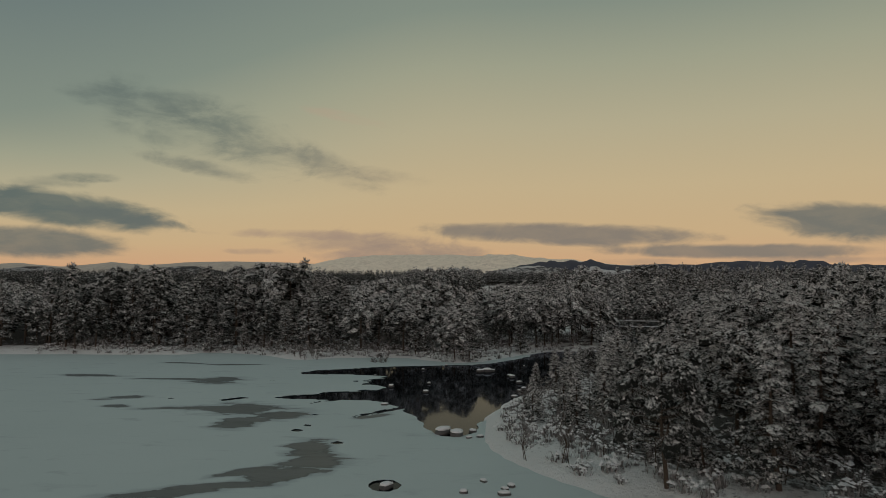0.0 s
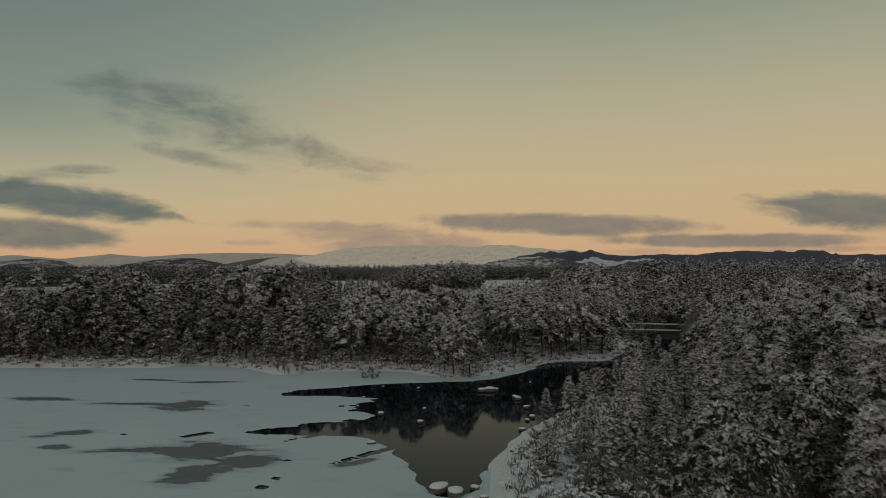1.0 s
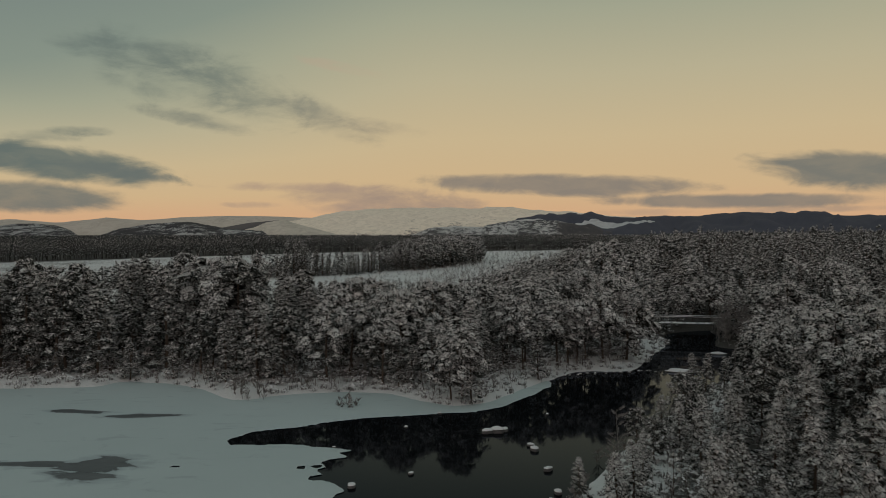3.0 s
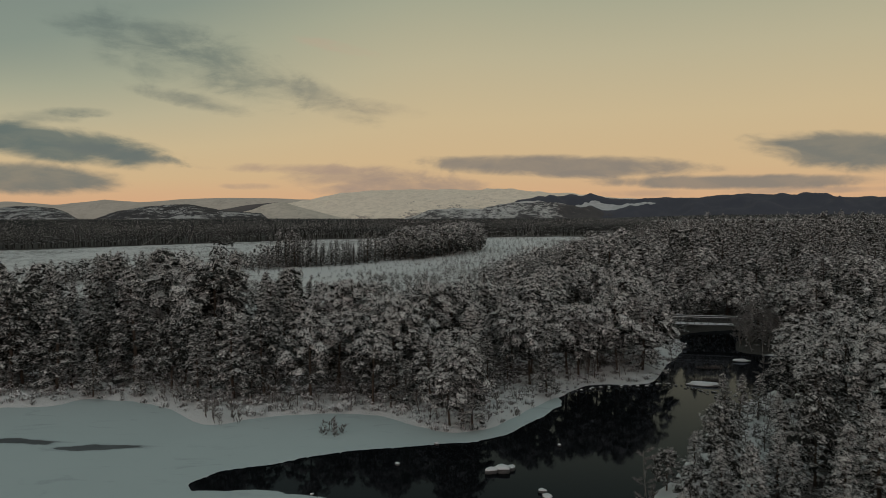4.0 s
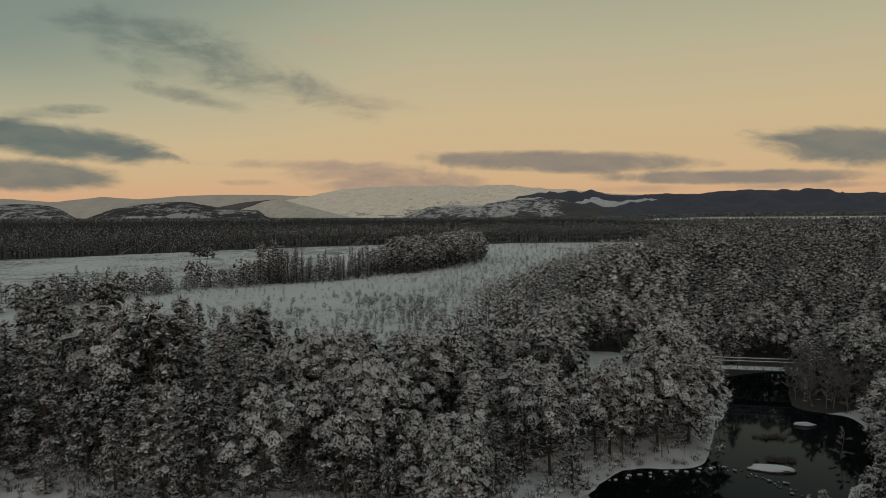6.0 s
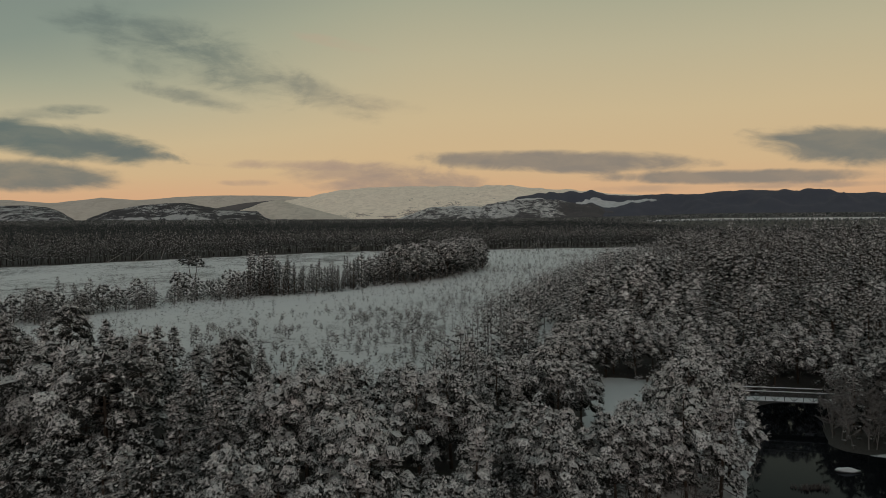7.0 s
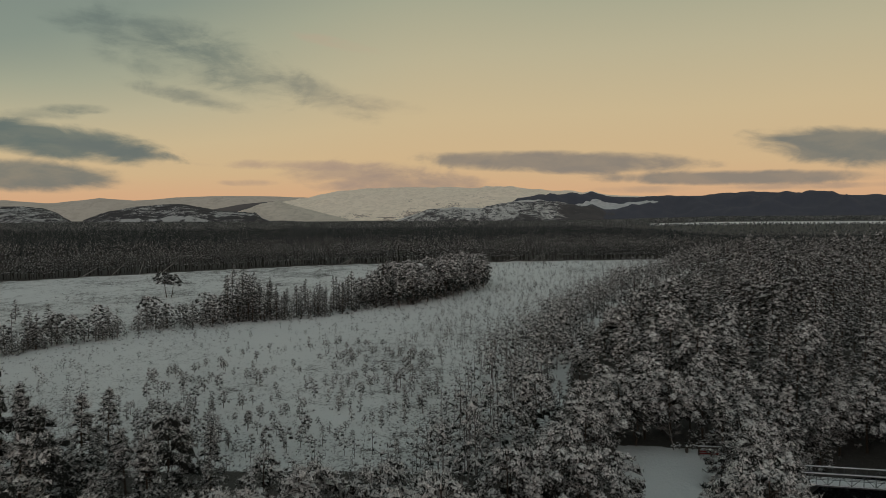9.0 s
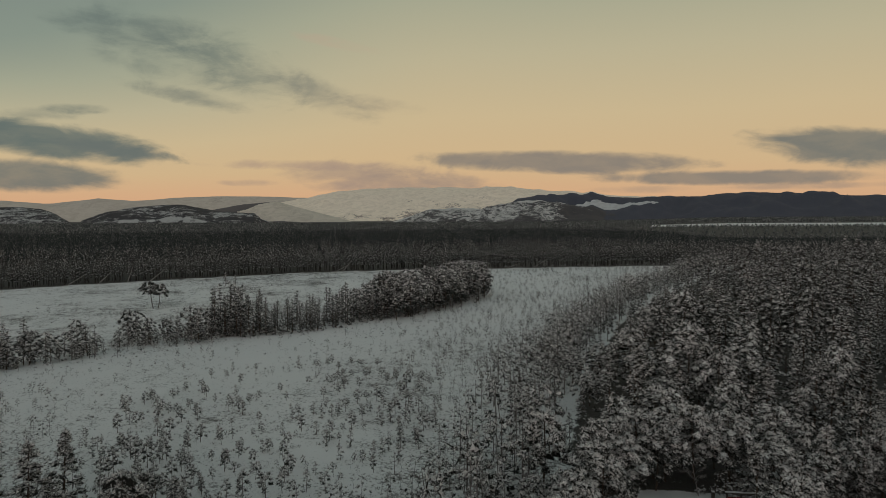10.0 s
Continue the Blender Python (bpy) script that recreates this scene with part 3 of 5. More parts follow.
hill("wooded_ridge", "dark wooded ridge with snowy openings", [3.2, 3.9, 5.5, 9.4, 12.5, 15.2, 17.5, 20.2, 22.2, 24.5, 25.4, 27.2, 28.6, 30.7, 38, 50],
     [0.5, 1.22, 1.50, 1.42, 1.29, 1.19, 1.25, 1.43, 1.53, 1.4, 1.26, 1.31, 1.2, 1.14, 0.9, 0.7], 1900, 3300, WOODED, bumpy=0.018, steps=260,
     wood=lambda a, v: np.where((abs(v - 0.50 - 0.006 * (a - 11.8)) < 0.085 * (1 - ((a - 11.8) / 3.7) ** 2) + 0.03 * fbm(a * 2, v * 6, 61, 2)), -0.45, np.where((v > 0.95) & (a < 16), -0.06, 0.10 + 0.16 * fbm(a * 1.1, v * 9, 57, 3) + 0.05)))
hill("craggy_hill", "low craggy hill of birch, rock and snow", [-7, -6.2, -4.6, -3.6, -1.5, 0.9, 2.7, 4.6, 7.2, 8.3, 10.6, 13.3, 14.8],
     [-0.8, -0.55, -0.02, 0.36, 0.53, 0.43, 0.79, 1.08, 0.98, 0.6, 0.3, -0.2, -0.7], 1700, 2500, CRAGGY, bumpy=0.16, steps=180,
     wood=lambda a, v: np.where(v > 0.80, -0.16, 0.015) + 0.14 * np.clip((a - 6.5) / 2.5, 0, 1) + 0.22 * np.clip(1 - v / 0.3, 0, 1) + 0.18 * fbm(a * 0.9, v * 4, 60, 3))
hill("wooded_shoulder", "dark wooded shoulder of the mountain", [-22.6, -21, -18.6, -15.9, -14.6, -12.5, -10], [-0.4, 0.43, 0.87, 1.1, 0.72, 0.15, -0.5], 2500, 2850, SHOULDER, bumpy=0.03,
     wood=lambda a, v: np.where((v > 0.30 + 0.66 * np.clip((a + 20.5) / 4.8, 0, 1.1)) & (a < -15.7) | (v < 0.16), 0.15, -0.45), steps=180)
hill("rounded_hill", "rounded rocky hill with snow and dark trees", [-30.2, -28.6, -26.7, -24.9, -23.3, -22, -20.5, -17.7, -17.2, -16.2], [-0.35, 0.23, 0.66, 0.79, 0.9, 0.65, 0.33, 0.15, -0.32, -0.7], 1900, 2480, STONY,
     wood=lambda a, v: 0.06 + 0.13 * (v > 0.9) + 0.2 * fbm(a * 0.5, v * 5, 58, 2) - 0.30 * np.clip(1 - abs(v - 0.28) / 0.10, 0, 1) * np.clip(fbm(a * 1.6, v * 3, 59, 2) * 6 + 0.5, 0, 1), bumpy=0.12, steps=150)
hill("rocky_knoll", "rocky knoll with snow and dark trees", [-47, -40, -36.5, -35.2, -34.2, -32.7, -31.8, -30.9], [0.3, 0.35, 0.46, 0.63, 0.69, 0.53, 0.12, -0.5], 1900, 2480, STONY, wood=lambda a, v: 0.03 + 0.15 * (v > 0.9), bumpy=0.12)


# ---- trees ----
rng = np.random.default_rng(5)


def tube(path, radii, sides):
    """Rings round a line, as triangles."""
    path, rows, faces = np.asarray(path, float), [], []
    ang = np.arange(sides) * 2 * np.pi / sides
    for i, (p, r) in enumerate(zip(path, radii)):
        way = path[min(i + 1, len(path) - 1)] - path[max(i - 1, 0)]
        way = way / (np.linalg.norm(way) + 1e-9)
        side = np.cross(way, (0.3, 0.9, 0.2))
        side /= np.linalg.norm(side) + 1e-9
        up = np.cross(way, side)
        rows.append(p + r * (np.cos(ang)[:, None] * side + np.sin(ang)[:, None] * up))
    for i in range(len(path) - 1):
        for j in range(sides):
            a, b = i * sides + j, i * sides + (j + 1) % sides
            faces += [(a, b, b + sides), (a, b + sides, a + sides)]
    return np.concatenate(rows), np.array(faces)


def join(pieces):
    verts, faces, index, at = [], [], [], 0
    for v, f, m in pieces:
        verts.append(v), faces.append(f + at), index.append(np.full(len(f), m) if np.isscalar(m) else m)
        at += len(v)
    return np.concatenate(verts), np.concatenate(faces), np.concatenate(index)


def cap(r, sides=5):
    """A lump of snow on a tuft."""
    ang = np.arange(sides) * 2 * np.pi / sides + rng.uniform(-0.4, 0.4, sides)
    rad = r * rng.uniform(0.6, 1.25, sides)
    v = np.vstack([[rng.uniform(-0.2, 0.2) * r, rng.uniform(-0.2, 0.2) * r, 0.42 * r], np.stack([np.cos(ang) * rad, np.sin(ang) * rad, -0.22 * r * rng.uniform(0.3, 1.4, sides)], 1)])
    return v, np.array([(0, 1 + i, 1 + (i + 1) % sides) for i in range(sides)])


def unit(v):
    return v / (np.linalg.norm(v, axis=-1, keepdims=True) + 1e-9)


def blades(at, way, length, width):
    """Flat needle blades, one triangle each, that grow from a place along a way."""
    side = unit(np.cross(way, rng.normal(0, 1, way.shape))) * (width * length)[:, None]
    v = np.stack([at - side, at + side, at + way * length[:, None]], 1)
    n = len(at)
    return v.reshape(-1, 3), np.arange(3 * n).reshape(-1, 3)


def snow_pats(at, way, size, sides=3):
    """Small domes of snow lying on the tufts, leaning with them."""
    n = len(at)
    e1 = unit(np.cross(way, rng.normal(0, 1, way.shape)))
    e2 = np.cross(way, e1)
    ang = np.arange(sides) * 2 * np.pi / sides + rng.uniform(-0.35, 0.35, (n, sides))
    rad = size[:, None] * rng.uniform(0.65, 1.3, (n, sides))
    ring = at[:, None] + (np.cos(ang) * rad)[..., None] * e1[:, None] + (np.sin(ang) * rad)[..., None] * e2[:, None]
    ring[..., 2] -= 0.25 * size[:, None]
    v = np.concatenate([(at + way * (0.45 * size)[:, None])[:, None], ring], 1)
    f = np.array([(0, 1 + i, 1 + (i + 1) % sides) for i in range(sides)])
    return v.reshape(-1, 3), (f[None] + (np.arange(n) * (sides + 1))[:, None, None]).reshape(-1, 3)


def domes(at, radius, tall, out, sides=6):
    """Lumpy needle pads at the ends of the boughs: domes that lean outwards, with uneven rims."""
    n = len(at)
    ang = np.arange(sides) * 2 * np.pi / sides + rng.uniform(-0.3, 0.3, (n, sides))
    c, s = np.cos(ang), np.sin(ang)
    r1, r2 = (radius[:, None] * rng.uniform(lo, hi, (n, sides)) for lo, hi in ((0.45, 0.85), (0.7, 1.25)))
    z1, z2 = (tall[:, None] * rng.uniform(lo, hi, (n, sides)) for lo, hi in ((0.35, 0.85), (-0.55, 0.05)))
    top = np.stack([rng.uniform(-0.2, 0.2, n) * radius, rng.uniform(-0.2, 0.2, n) * radius, tall * rng.uniform(0.8, 1.1, n)], -1)
    v = np.concatenate([top[:, None], np.stack([c * r1, s * r1, z1], -1), np.stack([c * r2, s * r2, z2], -1)], 1)
    v[..., 2] -= 0.35 * (v * out[:, None]).sum(-1)
    f = []
    for i in range(sides):
        j = (i + 1) % sides
        f += [(0, 1 + i, 1 + j), (1 + i, 1 + sides + i, 1 + sides + j), (1 + i, 1 + sides + j, 1 + j)]
    v = v + at[:, None]
    return v.reshape(-1, 3), (np.array(f)[None] + (np.arange(n) * (1 + 2 * sides))[:, None, None]).reshape(-1, 3)


def pine_parts(h, base, width, pads, tufts, size, form="round", snow=0.8, lean=0.3, lod=0, nb=4, pad=0.085, cap_size=0.5, sides=0):
    """Trunk and crown of a conifer of height h: boughs that end in domed pads of needle tufts, frosted and loaded with snow above, dark inside."""
    bend = rng.uniform(-lean, lean, 2)

    def spine(z):
        z = np.asarray(z, float)
        return np.stack([bend[0] * (z / h) ** 2 * h * 0.08 + 0.012 * h * np.sin(z * 7 / h + bend[1] * 9), bend[1] * (z / h) ** 2 * h * 0.08, z], -1)
    r0 = 0.012 * h + 0.03 * h / 10
    zs = np.linspace(-0.04 * h, h * 0.95, (7, 4, 2)[lod])
    wood = [(*tube(spine(zs), r0 * (1.05 - zs / h) + 0.0015 * h, (6, 5, 3)[lod]), 0)]
    k = np.arange(pads)
    q = (k + rng.uniform(0, 1, pads)) / pads
    a = k * 2.39996 + rng.uniform(-0.5, 0.5, pads)
    lobes = rng.uniform(0, 6.28, 3)
    uneven = 1 + 0.20 * np.sin(2 * a + lobes[0] + 2 * q) + 0.16 * np.sin(3 * a + lobes[1] + 6 * q)
    if form == "round":
        q = q ** 0.85
        full = np.sqrt(np.clip(1 - ((q - 0.40) / 0.62) ** 2, 0.02, 1))
        lift, squash, tilt = 0.15 + 0.5 * q, 0.78, 0.6
        inward = np.where(q > 0.55, rng.uniform(0.35, 1.0, pads) ** 0.6, rng.uniform(0.65, 1.05, pads))
    else:
        full = np.clip(1.03 - q, 0.02, 1) ** 0.8
        lift, squash, tilt = -0.15 + 0.6 * q**2, 0.45, 0.45
        inward = rng.uniform(0.55, 1.1, pads)
    z = h * (base + (0.965 - base) * q)
    reach = width * full * uneven * inward
    out = np.stack([np.cos(a), np.sin(a), 0 * a], -1)
    start = spine(np.maximum(0.02 * h, z - reach * lift))
    end = spine(z) + out * reach[:, None]
    if form != "round":
        end[:, 2] -= 0.12 * reach
    if lod < 2:
        for i in range(0, pads, lod + 1):
            if reach[i] > 0.05 * h:
                wood.append((*tube([start[i], (start[i] + end[i]) / 2 + (0, 0, -0.04 * reach[i]), end[i]], np.array([0.05, 0.03, 0.012]) * h / 12, 3), 0))
    big = pad * h * rng.uniform(0.7, 1.25, pads) * (0.55 + 0.5 * full)
    rim = sides or (7, 6, 5)[lod]
    # the lower boughs carry less snow, which also paints in the crown's inner shade
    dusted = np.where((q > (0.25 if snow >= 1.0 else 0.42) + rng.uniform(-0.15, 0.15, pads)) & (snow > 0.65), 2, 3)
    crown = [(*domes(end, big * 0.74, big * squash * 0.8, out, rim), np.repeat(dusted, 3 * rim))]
    # tufts over the upper and outer side of each pad
    d = rng.normal(0, 1, (pads, tufts, 3))
    d = unit(unit(d) * 0.9 + unit(out * tilt + (0, 0, 1.0))[:, None] * rng.uniform(0.0, 1.1, (pads, tufts, 1)))
    at = end[:, None] + d * (big[:, None] * rng.uniform(0.72, 1.08, (pads, tufts)))[..., None] * (1, 1, squash)
    # snow thins out downwards, so the low crown is darkened as if shaded
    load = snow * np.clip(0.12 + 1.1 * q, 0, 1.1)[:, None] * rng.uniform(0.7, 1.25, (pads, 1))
    at, d, load, crest = at.reshape(-1, 3), d.reshape(-1, 3), np.repeat(load, tufts, 1).ravel(), np.repeat(q, tufts)
    n = len(at)
    axis = unit(d + (0, 0, 0.15))
    long = size * rng.uniform(0.7, 1.3, n)
    way = unit(np.repeat(axis, nb, 0) + rng.normal(0, 0.62, (n * nb, 3)))
    v, f = blades(np.repeat(at - axis * (0.3 * long)[:, None], nb, 0), way, np.repeat(long, nb) * rng.uniform(0.8, 1.4, n * nb), rng.uniform(0.09, 0.17, n * nb))
    # snow above, rimed flanks and a dark underside; this paints each pad's shading too
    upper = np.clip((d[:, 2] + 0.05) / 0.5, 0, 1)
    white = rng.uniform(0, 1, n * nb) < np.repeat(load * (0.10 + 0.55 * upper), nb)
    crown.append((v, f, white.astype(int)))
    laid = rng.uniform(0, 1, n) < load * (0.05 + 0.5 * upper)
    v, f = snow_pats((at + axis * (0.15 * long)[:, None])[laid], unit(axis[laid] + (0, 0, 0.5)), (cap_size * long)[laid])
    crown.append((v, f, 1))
    top = spine(np.full(5, h * 0.955))
    v, f = blades(top, unit(np.array((0, 0, 1.0)) + rng.normal(0, 0.3, (5, 3))), np.full(5, 0.04 * h + 0.5 * size), np.full(5, 0.15))
    crown.append((v, f, np.array([0, 1, 0, 1, 0])))
    return join(wood), join(crown)


def bare_parts(h, width, twigs, upright=0.6, light=False):
    """Trunk with limbs and a haze of fine twigs, for bare birches and bushes."""
    wood, fuzz = [], []
    stems = 1 if light else max(1, int(3 - h / 4))
    for s in range(stems):
        foot = np.array([rng.uniform(-0.3, 0.3), rng.uniform(-0.3, 0.3), -0.2]) * (stems > 1)
        tip = foot + (rng.uniform(-0.2, 0.2) * h, rng.uniform(-0.2, 0.2) * h, h * rng.uniform(0.85, 1.0))
        mid = (foot + tip) / 2 + rng.uniform(-0.05, 0.05, 3) * h
        wood.append((*tube([foot, mid, tip], np.array([0.011, 0.007, 0.002]) * h + 0.008, 4), 0))
        for k in range(int(5 + h)):
            q = rng.uniform(0.2, 0.95)
            p = foot + (tip - foot) * q
            a = rng.uniform(0, 6.28)
            way = np.array([np.cos(a), np.sin(a), upright + rng.uniform(-0.2, 0.4)])
            e = p + way * width * rng.uniform(0.5, 1.0) * (1.15 - q * 0.7)
            if not light:
                wood.append((*tube([p, (p + e) / 2 + (0, 0, 0.05 * h), e], np.array([0.004, 0.003, 0.001]) * h + 0.004, 3), 0))
            for j in range(int(twigs / stems / (5 + h))):
                b = p + (e - p) * rng.uniform(0.3, 1.0)
                w = way + rng.uniform(-0.8, 0.8, 3)
                w = w / np.linalg.norm(w) * rng.uniform(0.25, 0.6) * (0.4 + 0.09 * h)
                side = np.cross(w, rng.uniform(-1, 1, 3))
                side = side / (np.linalg.norm(side) + 1e-9) * (0.034 if light else 0.026) * (1 + 0.05 * h)
                fuzz.append((np.array([b - side, b + side, b + w]), np.array([(0, 1, 2)]), 0))
    return join(wood), join(fuzz)


def thing_from(name, trunk, crown, crown_mats, label, category, crown_name="crown", bark_mat=None):
    root = tagged(new(name), label, category)
    for part_name, (v, f, m), mats in (("trunk", trunk, [bark_mat or MAT_BARK]), (crown_name, crown, crown_mats)):
        ob = new(part_name, mesh_from(part_name, v, f, mats, m))
        ob.parent = root
        if part_name == "twig_mass":
            tagged(ob, kind="stuff")
    return root


PINE_MATS, SPRUCE_MATS = [MAT_NEEDLE, MAT_SNOW, MAT_PAD, MAT_PAD_THIN_SHADE], [MAT_NEEDLE_DARK, MAT_SNOW, MAT_PAD_SPRUCE, MAT_PAD_SPRUCE]
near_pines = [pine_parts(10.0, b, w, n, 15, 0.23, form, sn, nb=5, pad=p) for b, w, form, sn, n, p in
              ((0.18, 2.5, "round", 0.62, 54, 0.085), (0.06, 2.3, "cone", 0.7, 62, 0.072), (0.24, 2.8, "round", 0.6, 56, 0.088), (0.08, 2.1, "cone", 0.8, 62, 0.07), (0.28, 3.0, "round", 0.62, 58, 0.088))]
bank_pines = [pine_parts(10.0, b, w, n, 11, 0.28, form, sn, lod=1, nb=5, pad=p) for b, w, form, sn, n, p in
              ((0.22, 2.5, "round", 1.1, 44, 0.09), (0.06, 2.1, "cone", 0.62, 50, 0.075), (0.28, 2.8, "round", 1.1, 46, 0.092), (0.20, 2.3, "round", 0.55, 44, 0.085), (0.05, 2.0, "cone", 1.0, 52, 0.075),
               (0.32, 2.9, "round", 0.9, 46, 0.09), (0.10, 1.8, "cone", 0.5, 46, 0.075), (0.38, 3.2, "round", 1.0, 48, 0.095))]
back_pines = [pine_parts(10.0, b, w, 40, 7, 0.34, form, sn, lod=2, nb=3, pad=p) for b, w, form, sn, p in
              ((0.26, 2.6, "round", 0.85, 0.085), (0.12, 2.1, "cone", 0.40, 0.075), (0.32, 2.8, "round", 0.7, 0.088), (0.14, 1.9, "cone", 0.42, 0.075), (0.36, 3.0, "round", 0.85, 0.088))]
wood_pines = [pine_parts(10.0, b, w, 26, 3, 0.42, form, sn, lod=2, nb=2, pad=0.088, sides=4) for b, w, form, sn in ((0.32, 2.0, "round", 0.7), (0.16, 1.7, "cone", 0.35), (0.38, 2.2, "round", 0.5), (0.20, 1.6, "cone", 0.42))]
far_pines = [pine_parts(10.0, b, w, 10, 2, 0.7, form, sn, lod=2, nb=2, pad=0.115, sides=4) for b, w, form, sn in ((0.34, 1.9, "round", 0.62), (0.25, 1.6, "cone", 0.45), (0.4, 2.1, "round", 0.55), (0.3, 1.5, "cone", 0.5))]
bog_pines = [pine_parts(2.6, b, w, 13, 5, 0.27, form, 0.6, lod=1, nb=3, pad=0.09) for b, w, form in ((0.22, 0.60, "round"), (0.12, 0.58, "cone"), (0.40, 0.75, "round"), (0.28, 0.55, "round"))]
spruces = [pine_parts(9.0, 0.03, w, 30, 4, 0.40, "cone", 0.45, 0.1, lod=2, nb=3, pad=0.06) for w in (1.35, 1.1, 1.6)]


def scatter(x0, x1, y0, y1, gap, seed):
    """Points on a jittered grid."""
    r = np.random.default_rng(seed)
    px, py = np.meshgrid(np.arange(x0, x1, gap), np.arange(y0, y1, gap))
    px, py = px.ravel() + r.uniform(-0.48, 0.48, px.size) * gap, py.ravel() + r.uniform(-0.48, 0.48, px.size) * gap
    return px, py, r


def stand(name, kinds, px, py, pz, scales, turns, picks, mats, label, category):
    """Many trees joined into one mesh."""
    pieces_v, pieces_f, pieces_m, at = [], [], [], 0
    for k, (trunk, crown) in enumerate(kinds):
        sel = np.flatnonzero(picks == k)
        if not len(sel):
            continue
        for (v, f, m), first in ((trunk, 4), (crown, 0)):
            c, s = np.cos(turns[sel])[:, None], np.sin(turns[sel])[:, None]
            sc = scales[sel][:, None]
            X = (v[None, :, 0] * c - v[None, :, 1] * s) * sc + px[sel][:, None]
            Y = (v[None, :, 0] * s + v[None, :, 1] * c) * sc + py[sel][:, None]
            Z = v[None, :, 2] * sc + pz[sel][:, None]
            pieces_v.append(np.stack([X, Y, Z], -1).reshape(-1, 3))
            pieces_f.append((f[None] + (np.arange(len(sel)) * len(v))[:, None, None] + at).reshape(-1, 3))
            pieces_m.append(np.tile(m + first, len(sel)))
            at += len(sel) * len(v)
    ob = new(name, mesh_from(name, np.concatenate(pieces_v), np.concatenate(pieces_f), mats, np.concatenate(pieces_m)))
    return tagged(ob, label, category, kind="stuff")


def wood_depth(x, y):
    """How far inside the tall wood a place lies, ragged along its edges."""
    far_bank = np.where((y > 105) & (x < wood_edge(np.maximum(y, 150)) + 12), pine_bank_edge(x) - y, -99)
    east = np.where(y > 125, x - wood_edge(np.maximum(y, 150)), -99)
    near_bank = np.where((y < 140) & (x > 3), 60.0, -99)
    return np.maximum(np.maximum(far_bank, east), near_bank) + 17 * fbm(x * 0.06, y * 0.06, 67, 3)


def wooded(x, y, s, chance):
    """Where the tall pines stand."""
    clear = in_clearing(x, y, 0.9)
    spit = ((x - 33.0 - 0.45 * (y - 152)) / 4.6) ** 2 + ((y - 152) / 11) ** 2 < 1.0
    meadow = (y > 1115) & (y < 1200) & (x > 280)
    return (wood_depth(x, y) > chance * 8) & (s > np.where(y > 165, 0.3, np.where(y < 85, 3.5, np.where((y < 150) & (x > 0.7 * (y - 92)), 0.5, np.where((x > 7) & (y > 112) & (y < 141), 0.9, 2.2))))) & ~clear & ~meadow & ~spit


# single pines along the shores: x, y, height
SHORE_PINES = [(-24.7, 117.4, 5.0), (-13.2, 108.4, 2.6), (-8.5, 117.0, 6.4), (-6.8, 116.2, 5.6), (-1.6, 110.6, 7.6), (-0.2, 111.4, 8.4), (0.8, 110.8, 6.6), (-31.3, 118.4, 8.0),
               (-45.8, 121.8, 6.0), (-39.8, 121.6, 5.2), (12.8, 41.6, 8.6), (18.9, 40.6, 8.8), (23.5, 33.0, 11.5), (28.0, 41.0, 12.8), (8.8, 81.0, 3.4), (24.0, 50.0, 11.0),
               (44.5, 176.5, 8.0), (48, 178.0, 8.6), (52, 179.0, 9.5), (56, 177.8, 8.5), (60, 178.4, 9.5), (64, 176.5, 9.0), (57.5, 167.5, 8.0), (62, 170.0, 9.0), (66, 173.0, 9.0), (56.5, 163.5, 8.0), (61, 165.0, 9.0),
               (66, 167.5, 9.0), (50, 182, 9.0), (58, 182.5, 9.0), (68, 180, 9.5),
               (19.5, 178.6, 9.0), (23.0, 179.0, 8.5), (26.6, 179.4, 9.5), (30.6, 178.8, 9.0), (34.4, 176.2, 8.0), (16.6, 175.6, 9.0), (15.6, 170.5, 8.5), (36.6, 172.6, 7.5), (38.5, 178, 9.0), (21.4, 176.6, 7.5), (51, 143.5, 7.0), (53, 140.5, 7.5), (49.5, 136.5, 6.5), (46.6, 133.5, 6.5), (55.5, 145.5, 8.0), (51.5, 147, 6.0), (15.0, 132.2, 9.4), (16.6, 133.4, 9.4), (13.4, 131.4, 9.6), (18.0, 134.4, 9.0)]
# pines that stand near the flight line are things of their own
px, py, r = scatter(-75, 66, -10, 178, 4.7, 8)
s = shore(px, py)
ok = wooded(px, py, s, r.uniform(0, 1, len(px))) & (abs(px) < 20 + 0.62 * py) & ~((py < 43) & (px < 27)) & ~((py < 58) & (px < 9.5))
for ax, ay, _ in SHORE_PINES:
    ok &= np.hypot(px - ax, py - ay) > 2.2
px, py, s = px[ok], py[ok], s[ok]
h = np.where(px < -28, 11.5, 9.3) * r.uniform(0.55, 1.2, len(px)) * (1 + 0.6 * fbm(px * 0.06, py * 0.06, 78, 2)) * np.clip(0.68 + s * 0.06, 0.68, 1.0) * np.clip(0.78 + wood_depth(px, py) / 16, 0.78, 1)
east_bank = np.clip(4.6 + 0.2 * (px - 0.30 * (py - 40)), 4.4, 13.0) * r.uniform(0.74, 1.14, len(px))
h = np.where((py < 132) & (px > 3) & (px > 0.28 * (py - 105) + 12 * (py > 105)), east_bank, h)

# the tallest pines stand on the point west of the bridge
point = (px > 0.28 * (py - 68)) & (px < 34) & (py > 128) & (py < 150)
h = np.where(point, 11.6 * r.uniform(0.82, 1.1, len(px)), h)
# low trees south of the clearing leave it open to the lake
view = ((px > 0.185 * (py - 69.6) - 1) & (px < 0.27 * (py - 69.6) + 0.5)) | ((px > 0.215 * (py - 83.7) - 1) & (px < 0.335 * (py - 83.7) + 0.8))
